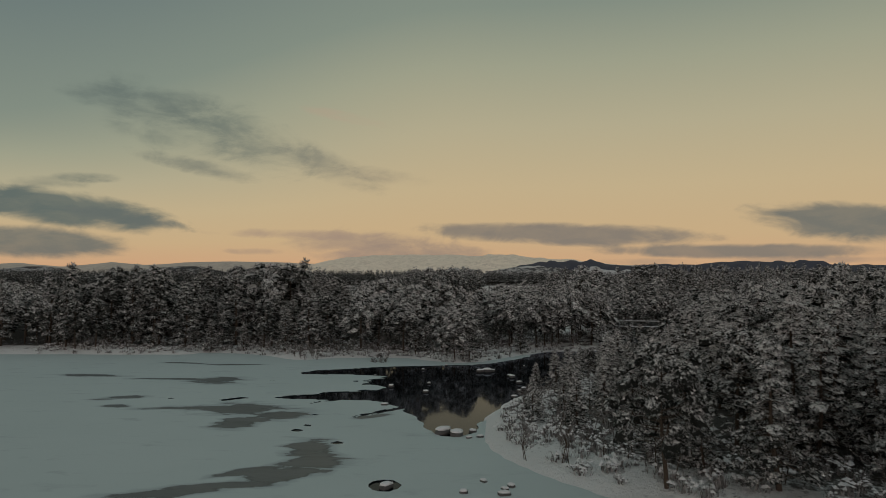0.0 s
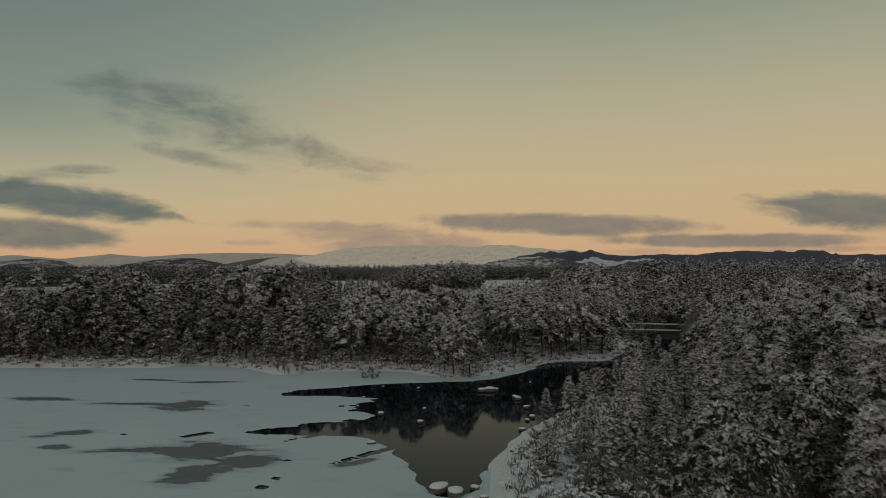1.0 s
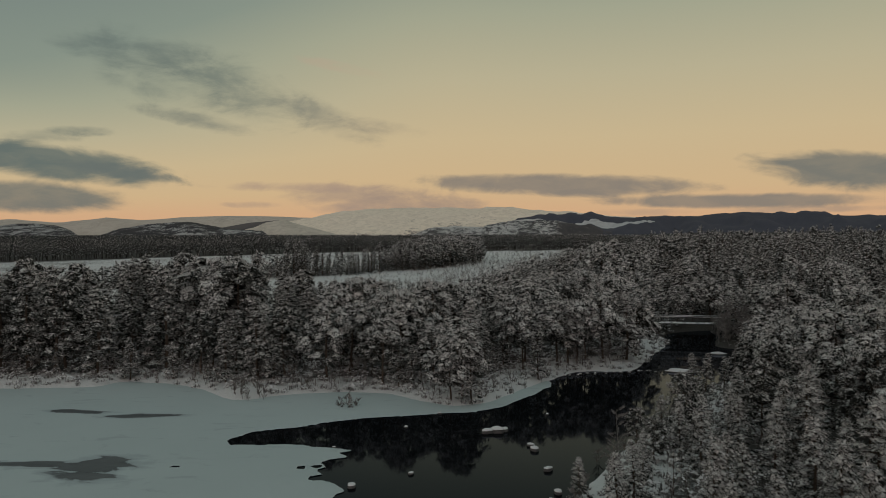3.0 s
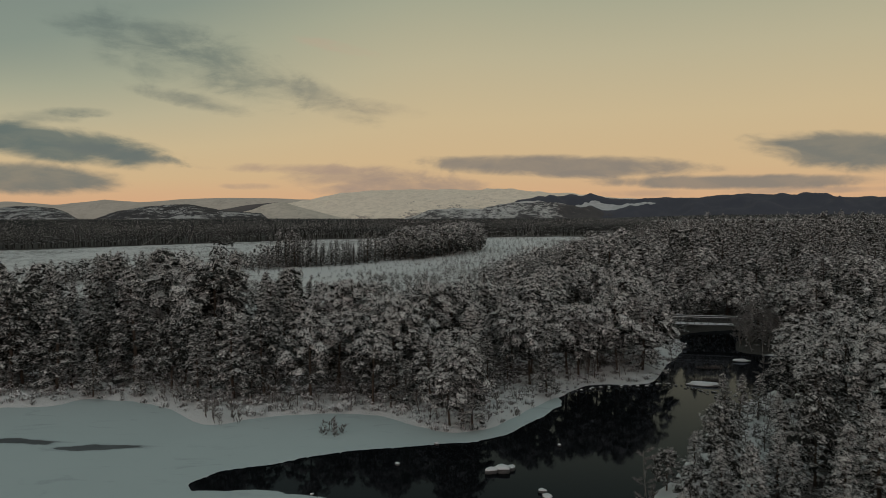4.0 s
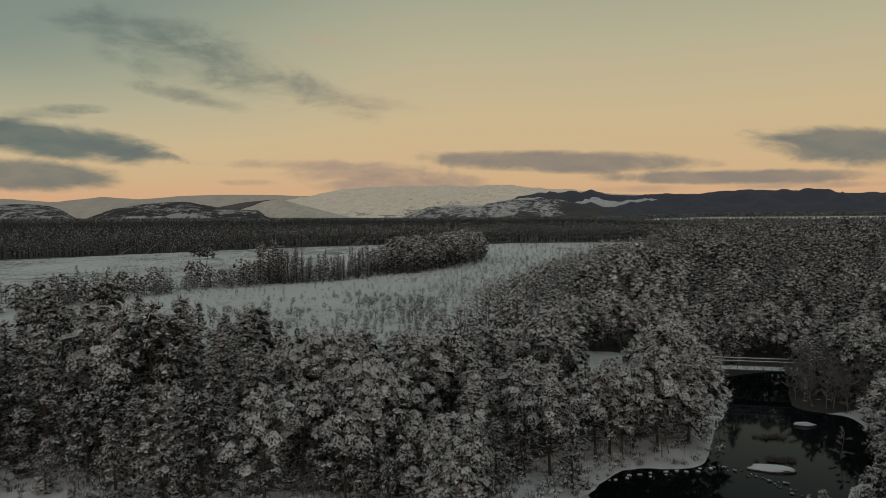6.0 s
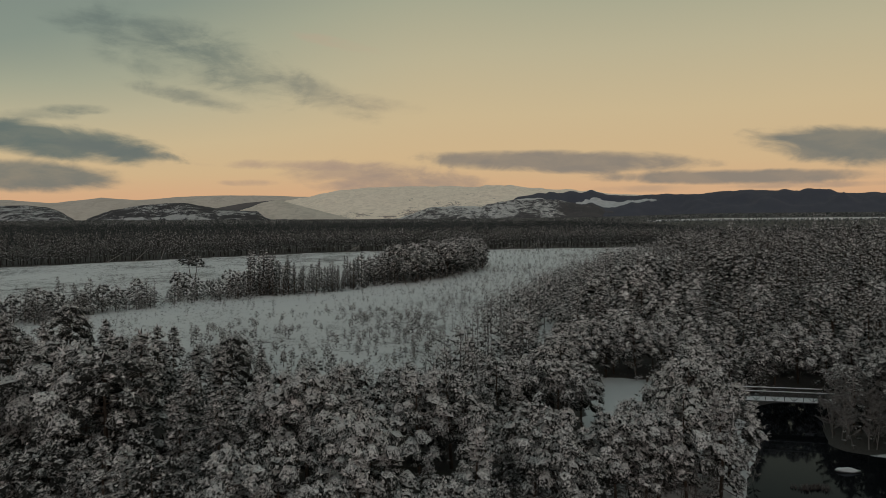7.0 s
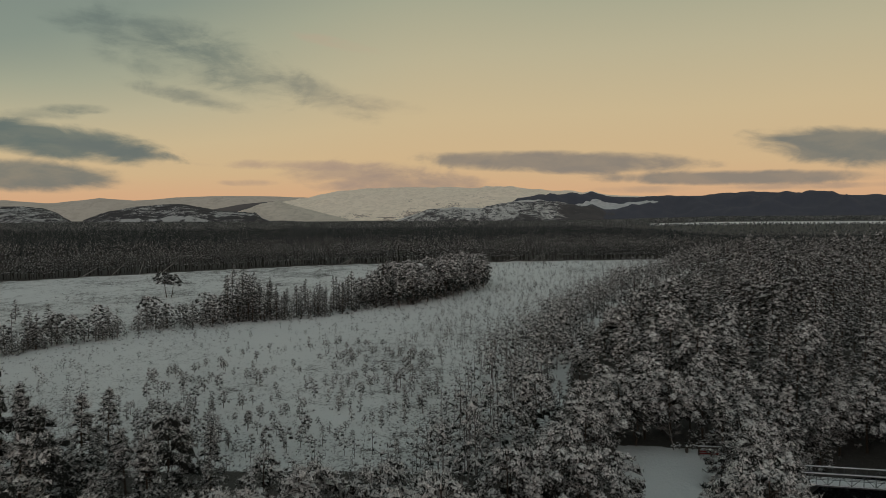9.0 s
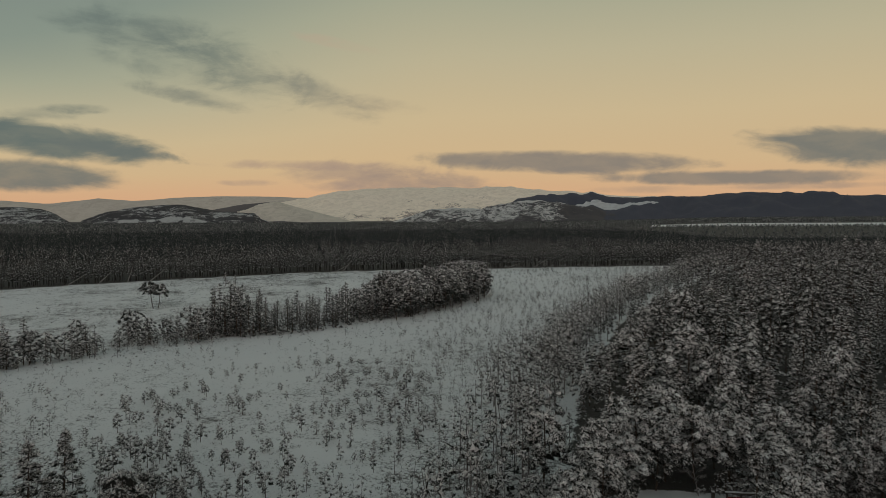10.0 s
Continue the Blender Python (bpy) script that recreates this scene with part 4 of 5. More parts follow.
low = np.where(view & (py > 126) & (py < 160), np.maximum(0.43 * (155 - py) + 1.6, 0.0), 99)
h = np.minimum(h, low)
px, py, h = px[h > 2.2], py[h > 2.2], h[h > 2.2]
px, py = np.r_[[a[0] for a in SHORE_PINES], px], np.r_[[a[1] for a in SHORE_PINES], py]
h = np.r_[[a[2] for a in SHORE_PINES], h]
rank = np.hypot(px * 0.9, np.maximum(0, py - 95)) + np.where(py < 105, -40, 0)
rank[:len(SHORE_PINES)] = -99
order = np.argsort(rank)
single, rest = order[:300], order[300:]
near_things = [thing_from("pine_tree", t, c, PINE_MATS, "tall snow-laden pine standing in the lakeside wood", "pine tree") for t, c in near_pines]
bank_things = [thing_from("pine_tree", t, c, PINE_MATS, "tall snow-laden pine standing in the lakeside wood", "pine tree") for t, c in bank_pines]
spare = set(near_things + bank_things)
for i in single:
    pool = near_things if py[i] < 100 and np.hypot(px[i], py[i] - 40) < 62 else bank_things
    if pool is near_things and r.uniform() < 0.5:
        pool = [near_things[j] for j in (1, 3)]
    low = [pool[j % len(pool)] for j in ((1, 3, 0) if len(pool) < 6 else (1, 4, 6, 3))]
    pool = low if h[i] < 7.0 else pool
    if px[i] < -20 and r.uniform() < 0.85:
        pool = [bank_things[j] for j in (1, 3, 6)]
    elif py[i] > 100 and h[i] >= 7.0 and r.uniform() < 0.7:
        pool = [bank_things[j] for j in (0, 2, 4, 7)]
    proto = pool[r.integers(len(pool))]
    k = h[i] / 10.0
    m = pose(px[i], py[i], float(ground_height(px[i], py[i])), r.uniform(-2.5, 2.5), r.uniform(-2.5, 2.5), r.uniform(0, 360)) @ Matrix.Diagonal((k * r.uniform(0.92, 1.22), k * r.uniform(0.92, 1.22), k, 1))
    if proto in spare:
        spare.discard(proto)
        tree = proto
        tree.matrix_basis = m
    else:
        tree = copy_thing(proto, m)
        tree.matrix_basis = m
    tagged(tree, "young snow-laden pine at the edge of the lakeside wood" if h[i] < 8.5 else "tall snow-laden pine standing in the lakeside wood", group="pines round the lake")
for tree in spare:
    for o in (*tree.children_recursive, tree):
        bpy.data.objects.remove(o)

# the rest of the wood
hr = h[rest]
stand("lakeside_wood", bank_pines, px[rest], py[rest], ground_height(px[rest], py[rest]), hr / 10, r.uniform(0, 6.28, len(rest)), np.where(px[rest] < -20, r.choice([1, 3, 6], len(rest)), r.choice([0, 2, 4, 5, 7, 1], len(rest))),
      [*PINE_MATS, MAT_BARK], "snow-laden pine wood behind the lake shore", "pine wood")
qx, qy, r2 = scatter(-170, 330, 100, 430, 4.8, 18)
s = shore(qx, qy)
ok = wooded(qx, qy, s, r2.uniform(0, 1, len(qx))) & (abs(qx) < 40 + 0.72 * qy) & ~((qx > -75) & (qx < 66) & (qy < 178) & (abs(qx) < 20 + 0.62 * qy))
qx, qy = qx[ok], qy[ok]
hh = 10.0 * np.clip(0.36 + wood_depth(qx, qy) / 30, 0.36, 1) * r2.uniform(0.5, 1.2, len(qx)) * (1 + 0.9 * fbm(qx * 0.035, qy * 0.035, 77, 3))
hh = np.where((qx < -60) & (qy < 172), np.maximum(hh, 9.5 * r2.uniform(0.75, 1.2, len(qx))), hh)
turns, picks, away = r2.uniform(0, 6.28, len(qx)), r2.integers(0, 4, len(qx)), np.hypot(qx, qy - 97)
picks = np.where((qx > 42) & (r2.uniform(0, 1, len(qx)) < 0.7), r2.choice([1, 3], len(qx)), picks)
for nm, kinds, sel in (("river_wood", back_pines, away < 125), ("pine_wood", wood_pines, (away >= 125) & (away < 215)), ("farther_pine_wood", far_pines, away >= 215)):
    stand(nm, kinds, qx[sel], qy[sel], ground_height(qx[sel], qy[sel]), hh[sel] / 10, turns[sel], picks[sel],
          [*PINE_MATS, MAT_BARK], "dense snow-dusted pine wood beyond the river", "pine wood")

# plantation: denser, darker, thin trunks along its edge
plant_far = [pine_parts(10.0, b, 1.3, 5, 1, 1.0, "cone", sn, 0.1, lod=2, nb=2, pad=0.10, sides=4) for b, sn in ((0.36, 0.25), (0.42, 0.2), (0.40, 0.3))]
plant_edge = [pine_parts(10.0, b, 1.5, 10, 3, 0.6, "cone", sn, 0.1, lod=2, nb=2, pad=0.09, sides=4) for b, sn in ((0.26, 0.22), (0.34, 0.18), (0.30, 0.28))]


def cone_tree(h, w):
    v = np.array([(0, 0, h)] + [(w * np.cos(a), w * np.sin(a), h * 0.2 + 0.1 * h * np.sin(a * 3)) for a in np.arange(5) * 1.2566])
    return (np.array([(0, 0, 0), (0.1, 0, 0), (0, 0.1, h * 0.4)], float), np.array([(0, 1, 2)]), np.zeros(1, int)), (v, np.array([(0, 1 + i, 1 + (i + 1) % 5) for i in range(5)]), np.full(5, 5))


def plantation(name, x0, x1, depth0, depth1, gap, kinds, seed, tall=7.4):
    ax, ay, rr = scatter(x0, x1, 280 + depth0, 420 + depth1, gap, seed)
    d = ay - plantation_edge(ax)
    ok = (d > depth0) & (d <= depth1) & (abs(ax) < 60 + 0.76 * ay) & ~((ay > 1115) & (ay < 1200) & (ax > 280) & (fbm(ax * 0.012, ay * 0.02, 99, 2) > -0.9)) & ~((ax > 130) & (ay < 430))
    ax, ay = ax[ok], ay[ok]
    low = np.where((ax > 200) & (ay > 650) & (ay < 1260), 0.5, 1.0)
    stand(name, kinds, ax, ay, ground_height(ax, ay, np.full(len(ax), 99.0)), tall / 10 * low * rr.uniform(0.8, 1.12, len(ax)), rr.uniform(0, 6.28, len(ax)),
          rr.integers(0, len(kinds), len(ax)), [*SPRUCE_MATS, MAT_SHADED_BARK, MAT_CANOPY], "dense dark conifer plantation dusted with snow", "plantation")


plantation("plantation_edge", -270, 160, 0, 12, 2.2, plant_edge, 61, 7.9)
plantation("plantation", -420, 460, 12, 110, 4.7, plant_far, 62, 7.9)
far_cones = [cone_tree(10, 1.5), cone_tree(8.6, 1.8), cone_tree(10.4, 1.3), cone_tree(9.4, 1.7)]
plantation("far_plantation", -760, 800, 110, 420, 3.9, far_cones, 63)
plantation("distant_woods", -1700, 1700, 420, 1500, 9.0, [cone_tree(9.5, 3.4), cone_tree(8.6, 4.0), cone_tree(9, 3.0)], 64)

# spruce belt and scrub across the bog
belt_pines = [pine_parts(9.0, b, w, 26, 4, 0.45, "round", 0.7, 0.1, lod=2, nb=2, pad=0.09, sides=4) for b, w in ((0.10, 2.0), (0.16, 2.3))]
bx, by, r3 = scatter(-82, 14, 248, 335, 2.0, 71)
ok = in_belt(bx, by) & (r3.uniform(0, 1, len(bx)) < 0.85)
bx, by = bx[ok], by[ok]
stand("spruce_belt", spruces + belt_pines, bx, by, ground_height(bx, by), r3.uniform(0.6, 1.15, len(bx)) * (1.2 + 0.9 * fbm(bx * 0.12, by * 0.12, 73, 2)) * np.interp(bx, [-63, -50, -42, -28, -20, 5], [1.0, 0.95, 0.72, 0.80, 0.92, 0.85]), r3.uniform(0, 6.28, len(bx)), np.where((bx > -32) & (r3.uniform(0, 1, len(bx)) < 0.7), r3.integers(3, 5, len(bx)), r3.integers(0, 3, len(bx))),
      [MAT_NEEDLE_DARK, MAT_SNOW, MAT_PAD, MAT_PAD_SPRUCE, MAT_BARK], "belt of dark young spruces across the bog", "spruce belt")


# ---- bare birches and bushes ----
birch_kinds = [bare_parts(6.0, 1.7, 900), bare_parts(6.0, 2.1, 900, 0.4)]
bush_kinds = [bare_parts(2.2, 0.7, 220, 1.0), bare_parts(2.2, 0.9, 220, 0.8), bare_parts(2.0, 0.6, 200, 1.3)]
MAT_BIRCH = plain("birch_bark", (0.16, 0.14, 0.125), (0.36, 0.34, 0.32), 7.0, 0.85)


def placed(kinds, name, crown_name, mats, label, category, group, spots, unit, seed, wood=None):
    """One thing for each spot (x, y, height), sharing the meshes of its kinds."""
    rr = np.random.default_rng(seed)
    protos = [thing_from(name, t, c, mats, label, category, crown_name, wood) for t, c in kinds]
    fresh = set(protos)
    for n, (x, y, tall) in enumerate(spots):
        proto = protos[n % len(protos)]
        k = tall / unit
        m = pose(x, y, float(ground_height(x, y)) - 0.02, rr.uniform(-4, 4), rr.uniform(-4, 4), rr.uniform(0, 360)) @ Matrix.Diagonal((k * rr.uniform(0.85, 1.15), k * rr.uniform(0.85, 1.15), k, 1))
        if proto in fresh:
            fresh.discard(proto)
            one = proto
        else:
            one = copy_thing(proto, m)
        one.matrix_basis = m
        tagged(one, group=group)
    for one in fresh:
        for o in (*one.children_recursive, one):
            bpy.data.objects.remove(o)


BIRCHES = [(46.8, 158.5, 6.5), (48.2, 161.6, 7.0), (46.6, 154.6, 6.0), (48.4, 151.5, 5.5), (50.2, 156.5, 7.0), (47.6, 156.2, 7.2), (50.0, 151.0, 6.0), (52.0, 149.8, 6.5), (54.0, 151.2, 7.0), (49.0, 153.2, 5.5), (53.0, 155.4, 7.0), (55.5, 148.5, 6.5), (57.5, 152, 7.0), (49.6, 160.0, 7.0), (51.5, 153.0, 6.0), (31.5, 176.5, 5.0), (-24.0, 121.0, 5.0), (-33.0, 123.5, 5.5), (-9.5, 124.0, 5.5), (20.6, 132.2, 5.5), (16.4, 131.0, 6.0), (52.5, 160, 6.5), (54, 164, 7.0), (53.5, 155, 6.0), (56, 158.5, 7.0), (51.5, 150, 5.0), (46.0, 136.5, 4.5), (-37, 124, 5.5), (-15, 119.5, 4.2),
           (-13.5, 123, 5.0), (-18, 121.5, 4.5), (30, 142, 3.0), (35, 152, 2.4), (32.5, 147, 1.8), (-55, 121, 4.5), (26, 176, 6.5), (31, 178, 6.0), (-30.0, 126, 6.5), (8.5, 68, 3.0),
           (9.0, 60, 3.4), (11.0, 52, 3.8), (14.0, 46, 4.0), (-6, 121, 5.0), (40, 134, 4.0), (57, 168, 6.5), (14.5, 94, 4.0), (12.5, 88, 3.2)]
r9 = np.random.default_rng(47)
# a thicket of birch and alder overhangs the water east of the bridge
for n in range(46):
    x, y = r9.uniform(45.5, 60), r9.uniform(148.5, 161)
    if float(shore(x, y)) > 0.2:
        BIRCHES.append((x, y, r9.uniform(3.6, 7.2)))
placed(birch_kinds, "birch_tree", "twig_mass", [MAT_FROST], "bare grey birch with frosted twigs by the water", "birch tree", "bare birches", BIRCHES, 6.0, 91, MAT_BIRCH)
BUSHES = [(5.6, 57.5, 1.3), (6.6, 66.2, 1.5), (8.8, 72.6, 1.6), (7.6, 66.5, 1.7), (5.8, 60.2, 1.1), (9.6, 76.8, 1.4), (11.2, 82.0, 1.6), (13.0, 86.5, 1.5), (10.6, 80.2, 1.2), (14.5, 92.0, 1.6), (16.5, 95.5, 1.4), (6.9, 52.2, 1.4), (7.8, 50.0, 1.2),
          (5.35, 48.8, 2.3), (4.2, 54.1, 1.5), (7.6, 47.1, 2.9), (6.2, 63.7, 2.2), (7.2, 61.0, 1.8), (6.6, 70.0, 1.6), (8.2, 55.0, 1.7), (10.5, 47.5, 1.6), (9.5, 50.0, 1.4), (12.5, 44.0, 1.3),
          (-26.0, 111.2, 1.5), (-25.0, 112.5, 1.2), (-27.2, 112.6, 1.1), (-15.2, 112.6, 1.4), (-13.0, 108.2, 1.1), (-14.0, 108.4, 1.2), (-12.2, 107.8, 0.9), (-46.5, 121.8, 1.4), (-44, 121.9, 1.5),
          (-41.5, 120.5, 1.6), (-3.0, 111.8, 1.2), (2.4, 112.6, 1.1), (7.8, 118.6, 1.2), (10.2, 122.4, 1.1), (13.0, 128.8, 1.0), (-20.5, 115.8, 1.2), (-34, 118.5, 1.2), (8.0, 78.5, 1.8),
          (7.4, 76.5, 1.5), (9.6, 84.0, 1.7), (12.0, 90.0, 1.6), (31.6, 134.3, 0.7), (33.2, 141.2, 0.6),
          (-26.6, 111.9, 2.3), (-24.2, 112.0, 2.0), (-25.4, 113.2, 2.4), (-28.0, 113.0, 1.9), (-12.6, 108.9, 2.2), (-14.5, 109.2, 1.9), (-13.6, 109.8, 2.3), (-3.8, 112.4, 1.9), (-20.0, 116.2, 2.2),
          (-22.5, 117.5, 2.4), (-17.0, 117.0, 2.2), (-33.0, 119.4, 2.3), (-36.5, 120.0, 2.0), (3.6, 115.2, 2.0), (34.2, 155.0, 1.9), (32.8, 150.5, 1.6)]
placed(bush_kinds, "bush", "twig_mass", [MAT_FROST], "leafless frosted bush at the snowy water's edge", "bush", "bushes on the shore", BUSHES, 2.1, 92)


# ---- low growth: heather, rushes, brash ----
def heather_parts(blades, w, tall, lumps):
    v, f = [], []
    pieces = []
    for b in range(blades):
        a, q = rng.uniform(0, 6.28), rng.uniform(0, 1) ** 0.6
        foot = np.array([np.cos(a), np.sin(a), 0]) * w * q * 0.8
        tip = foot * 1.25 + (0, 0, tall * rng.uniform(0.5, 1.0) * (1.1 - 0.5 * q)) + rng.uniform(-0.1, 0.1, 3)
        side = np.array([-np.sin(a), np.cos(a), 0]) * 0.05
        pieces.append((np.array([foot - side, foot + side, tip]), np.array([(0, 1, 2)]), 0))
    for b in range(lumps):
        c, cf = cap(w * rng.uniform(0.15, 0.34), 4)
        at = np.array([rng.uniform(-0.7, 0.7) * w, rng.uniform(-0.7, 0.7) * w, tall * rng.uniform(0.4, 0.9)])
        pieces.append((c + at, cf, 1))
    none = (np.zeros((3, 3)) + (0, 0, -0.2), np.array([(0, 1, 2)]), np.zeros(1, int))
    return none, join(pieces)


heathers = [heather_parts(22, 0.6, 0.55, 6), heather_parts(26, 0.8, 0.5, 8), heather_parts(18, 0.45, 0.7, 4)]
hx, hy, r4 = scatter(-75, 72, 36, 192, 1.05, 81)
s = shore(hx, hy)
path_clear = in_clearing(hx, hy, 0.6)
patch = fbm(hx * 0.16, hy * 0.16, 83, 3)
beach = np.where(hy < 100, 1.9 - 5.0 * np.minimum(patch, 0.05), np.where(hx > 12, 0.1, 0.3 - 4.0 * np.minimum(patch, 0)))
ok = (s > beach) & (s < 16) & ~path_clear & ~((hx > 43) & (hy > 145)) & (abs(hx) < 15 + 0.62 * hy) & (r4.uniform(0, 1, len(hx)) < 0.72 + 1.4 * patch) & ((hy < pine_bank_edge(hx)) | (hx > 0))
hx, hy = hx[ok], hy[ok]
stand("heather", heathers, hx, hy, ground_height(hx, hy), r4.uniform(0.6, 1.5, len(hx)), r4.uniform(0, 6.28, len(hx)), r4.integers(0, 3, len(hx)),
      [MAT_FROST, MAT_CAP, MAT_TWIG, MAT_TWIG, MAT_TWIG], "frosted heather and rushes under the trees", "heather")


# bare scrub and seedlings under the edge of the wood
vx, vy, r7 = scatter(-75, 72, 40, 192, 1.8, 89)
s = shore(vx, vy)
path_clear = in_clearing(vx, vy, 0.8)
ok = (s > np.where(vy < 100, 4.0, np.where(vy > 150, 0.7, 1.2))) & (s < 14) & ~path_clear & (abs(vx) < 15 + 0.62 * vy) & (r7.uniform(0, 1, len(vx)) < 0.55) & ((vy < pine_bank_edge(vx)) | (vx > 0))
vx, vy = vx[ok], vy[ok]
under = [bare_parts(2.4, 0.7, 70, 1.1, True), bare_parts(2.4, 0.8, 70, 0.8, True), *[(t, (c[0], c[1], c[2] + 5)) for t, c in (pine_parts(2.6, 0.06, 0.8, 8, 4, 0.24, "cone", 0.8, lod=2, nb=2),)]]
stand("undergrowth", under, vx, vy, ground_height(vx, vy), r7.uniform(0.45, 1.25, len(vx)), r7.uniform(0, 6.28, len(vx)), r7.choice([0, 1, 2], len(vx), p=[0.42, 0.4, 0.18]),
      [MAT_FROST, MAT_TWIG, MAT_TWIG, MAT_TWIG, MAT_BARK, *PINE_MATS], "frosted bare scrub and pine seedlings under the trees", "undergrowth")


# ---- the bog ----
def bog_here(x, y):
    return (y > pine_bank_edge(x) - 6) & (x < wood_edge(np.maximum(y, 150)) + 3) & (y < plantation_edge(x) - 3) & ~in_belt(x, y)


ux, uy, r5 = scatter(-150, 110, 140, 400, 2.1, 85)
clump = fbm(ux * 0.09, uy * 0.09, 87, 3)
near_wood = np.clip(1 - np.minimum(uy - pine_bank_edge(ux), (wood_edge(np.maximum(uy, 150)) - ux) * 1.0) / 46, 0, 1)
scrub_line = np.clip(1 - abs(uy - np.interp(ux, [-160, -92, -75, -62, -40], [205, 226, 237, 254, 262])) / 6, 0, 1) * (ux < -45)
upper = (uy > np.interp(ux, [-160, -92, -75, -62, -30, 10], [212, 233, 244, 262, 290, 330])) & (ux < 0)
chance = np.where(upper, 0.012, 0.27 + 0.8 * clump) + 0.95 * near_wood + 0.9 * scrub_line + 0.35 * ((ux > -10) & (uy > 230))
ok = bog_here(ux, uy) & (r5.uniform(0, 1, len(ux)) < chance) & (abs(ux) < 30 + 0.7 * uy)
ux, uy, tall_f = ux[ok], uy[ok], (1.0 * near_wood + 3.0 * scrub_line)[ok]
east_edge = np.clip(1 - (wood_edge(np.maximum(uy, 150)) - ux) / 16, 0, 1)
bh = r5.uniform(0.7, 2.1, len(ux)) * (1 + 1.4 * east_edge) * (1 + 1.1 * tall_f * r5.uniform(0, 1, len(ux)))
rank = np.hypot(ux + 30, (uy - 200) * 0.8)
order = np.argsort(rank)
some = order[bh[order] > 1.3][:260]
chosen = np.zeros(len(ux), bool)
chosen[some] = True
placed(bog_pines, "bog_pine", "crown", PINE_MATS, "stunted frosted pine growing on the open bog", "pine tree", "stunted pines on the bog", [(ux[i], uy[i], bh[i]) for i in some], 2.6, 93)
others = np.flatnonzero(~chosen)
small_bare = [(t, c) for t, c in (bare_parts(2.2, 1.0, 48, 0.6, True), bare_parts(1.8, 1.2, 48, 0.5, True))]
kinds = [*[(t, (c[0], c[1], c[2])) for t, c in (pine_parts(2.6, 0.20, 0.60, 11, 3, 0.28, "round", 0.8, lod=2, nb=2, pad=0.09, sides=3), pine_parts(2.6, 0.32, 0.68, 11, 3, 0.28, "round", 0.75, lod=2, nb=2, pad=0.09, sides=3))], *[(t, (c[0], c[1], c[2] + 5)) for t, c in small_bare],
         pine_parts(2.6, 0.03, 0.75, 10, 4, 0.19, "cone", 0.7, lod=2, nb=2, sides=3), pine_parts(2.6, 0.06, 0.85, 10, 4, 0.19, "round", 0.75, lod=2, nb=2, sides=3)]
stand("bog_scrub", kinds, ux[others], uy[others], ground_height(ux[others], uy[others]), bh[others] / 2.6, r5.uniform(0, 6.28, len(others)), np.where((bh[others] > 2.5) & (r5.uniform(0, 1, len(others)) < 0.7), r5.integers(4, 6, len(others)), r5.choice([0, 1, 2, 3], len(others), p=[0.20, 0.16, 0.34, 0.30])),
      [*PINE_MATS, MAT_TWIG, MAT_FROST], "stunted pines and bare birch scrub on the bog", "scrub")
tx, ty, r6 = scatter(-130, 80, 155, 372, 1.6, 95)
ok = bog_here(tx, ty) & (r6.uniform(0, 1, len(tx)) < 0.26 + 1.3 * fbm(tx * 0.12, ty * 0.12, 97, 3)) & (abs(tx) < 30 + 0.6 * ty)
tx, ty = tx[ok], ty[ok]
tufts = [heather_parts(9, 0.35, 0.32, 2), heather_parts(11, 0.5, 0.28, 3)]
stand("bog_grass", tufts, tx, ty, ground_height(tx, ty), r6.uniform(0.5, 1.4, len(tx)), r6.uniform(0, 6.28, len(tx)), r6.integers(0, 2, len(tx)),
      [MAT_FROST, MAT_CAP, MAT_TWIG, MAT_TWIG, MAT_TWIG], "tussocks of dead grass poking through the snow", "grass")

# the old pine that stands alone on the clear-felled ground
trunks = [pine_parts(8.2, 0.5, 2.6, 34, 8, 0.32, "round", 0.3, 0.8), pine_parts(7.4, 0.55, 2.4, 30, 8, 0.32, "round", 0.3, 0.8)]
old_pine = tagged(new("old_pine"), "old spreading pine with two stems alone in the snow", "pine tree")
for (t, c), dx, lean in zip(trunks, (-0.7, 0.7), (-9, 10)):
    for nm, (v, f, m), mats in (("stem", t, [MAT_BARK]), ("crown", c, SPRUCE_MATS)):
        ob = new(nm, mesh_from(nm, v, f, mats, m))
        ob.parent, ob.matrix_basis = old_pine, pose(dx, 0, 0, 0, lean, 0)
old_pine.matrix_basis = pose(-92.5, 293, float(ground_height(-92.5, 293)))
for x, y, hgt in ((-104, 244, 5.5), (-101, 246.5, 6.5), (-117, 258, 5.5), (-88, 338, 5.0), (-85.5, 341, 3.5), (2, 352, 5.5), (30, 372, 5.5)):
    v0 = thing_from("young_pine", *pine_parts(5.0, 0.14, 1.2, 26, 7, 0.22, "cone", 0.6), PINE_MATS, "young pine with frosted needles on open ground", "pine tree")
    v0.matrix_basis = pose(x, y, float(ground_height(x, y)), 0, 0, x * 7) @ Matrix.Diagonal((hgt / 5, hgt / 5, hgt / 5, 1))
    tagged(v0, group="young pines on the bog")

# a straggling row of young pines west of the spruce belt
row_kinds = [pine_parts(5.0, b, w, 26, 5, 0.26, form, 0.5, lod=1, nb=3) for b, w, form in ((0.06, 1.3, "cone"), (0.15, 1.5, "round"), (0.05, 1.1, "cone"), (0.1, 1.6, "round"))]
r8 = np.random.default_rng(44)
row = []
for n in range(150):
    q = r8.uniform(0, 1)
    row.append((-104 + 44 * q + r8.normal(0, 1.4), np.interp(q, [0, 0.33, 0.55, 0.75, 1], [210, 226, 244, 253, 257]) + r8.normal(0, 3.6), 2.0 + 6.0 * r8.uniform(0, 1) ** 1.8))
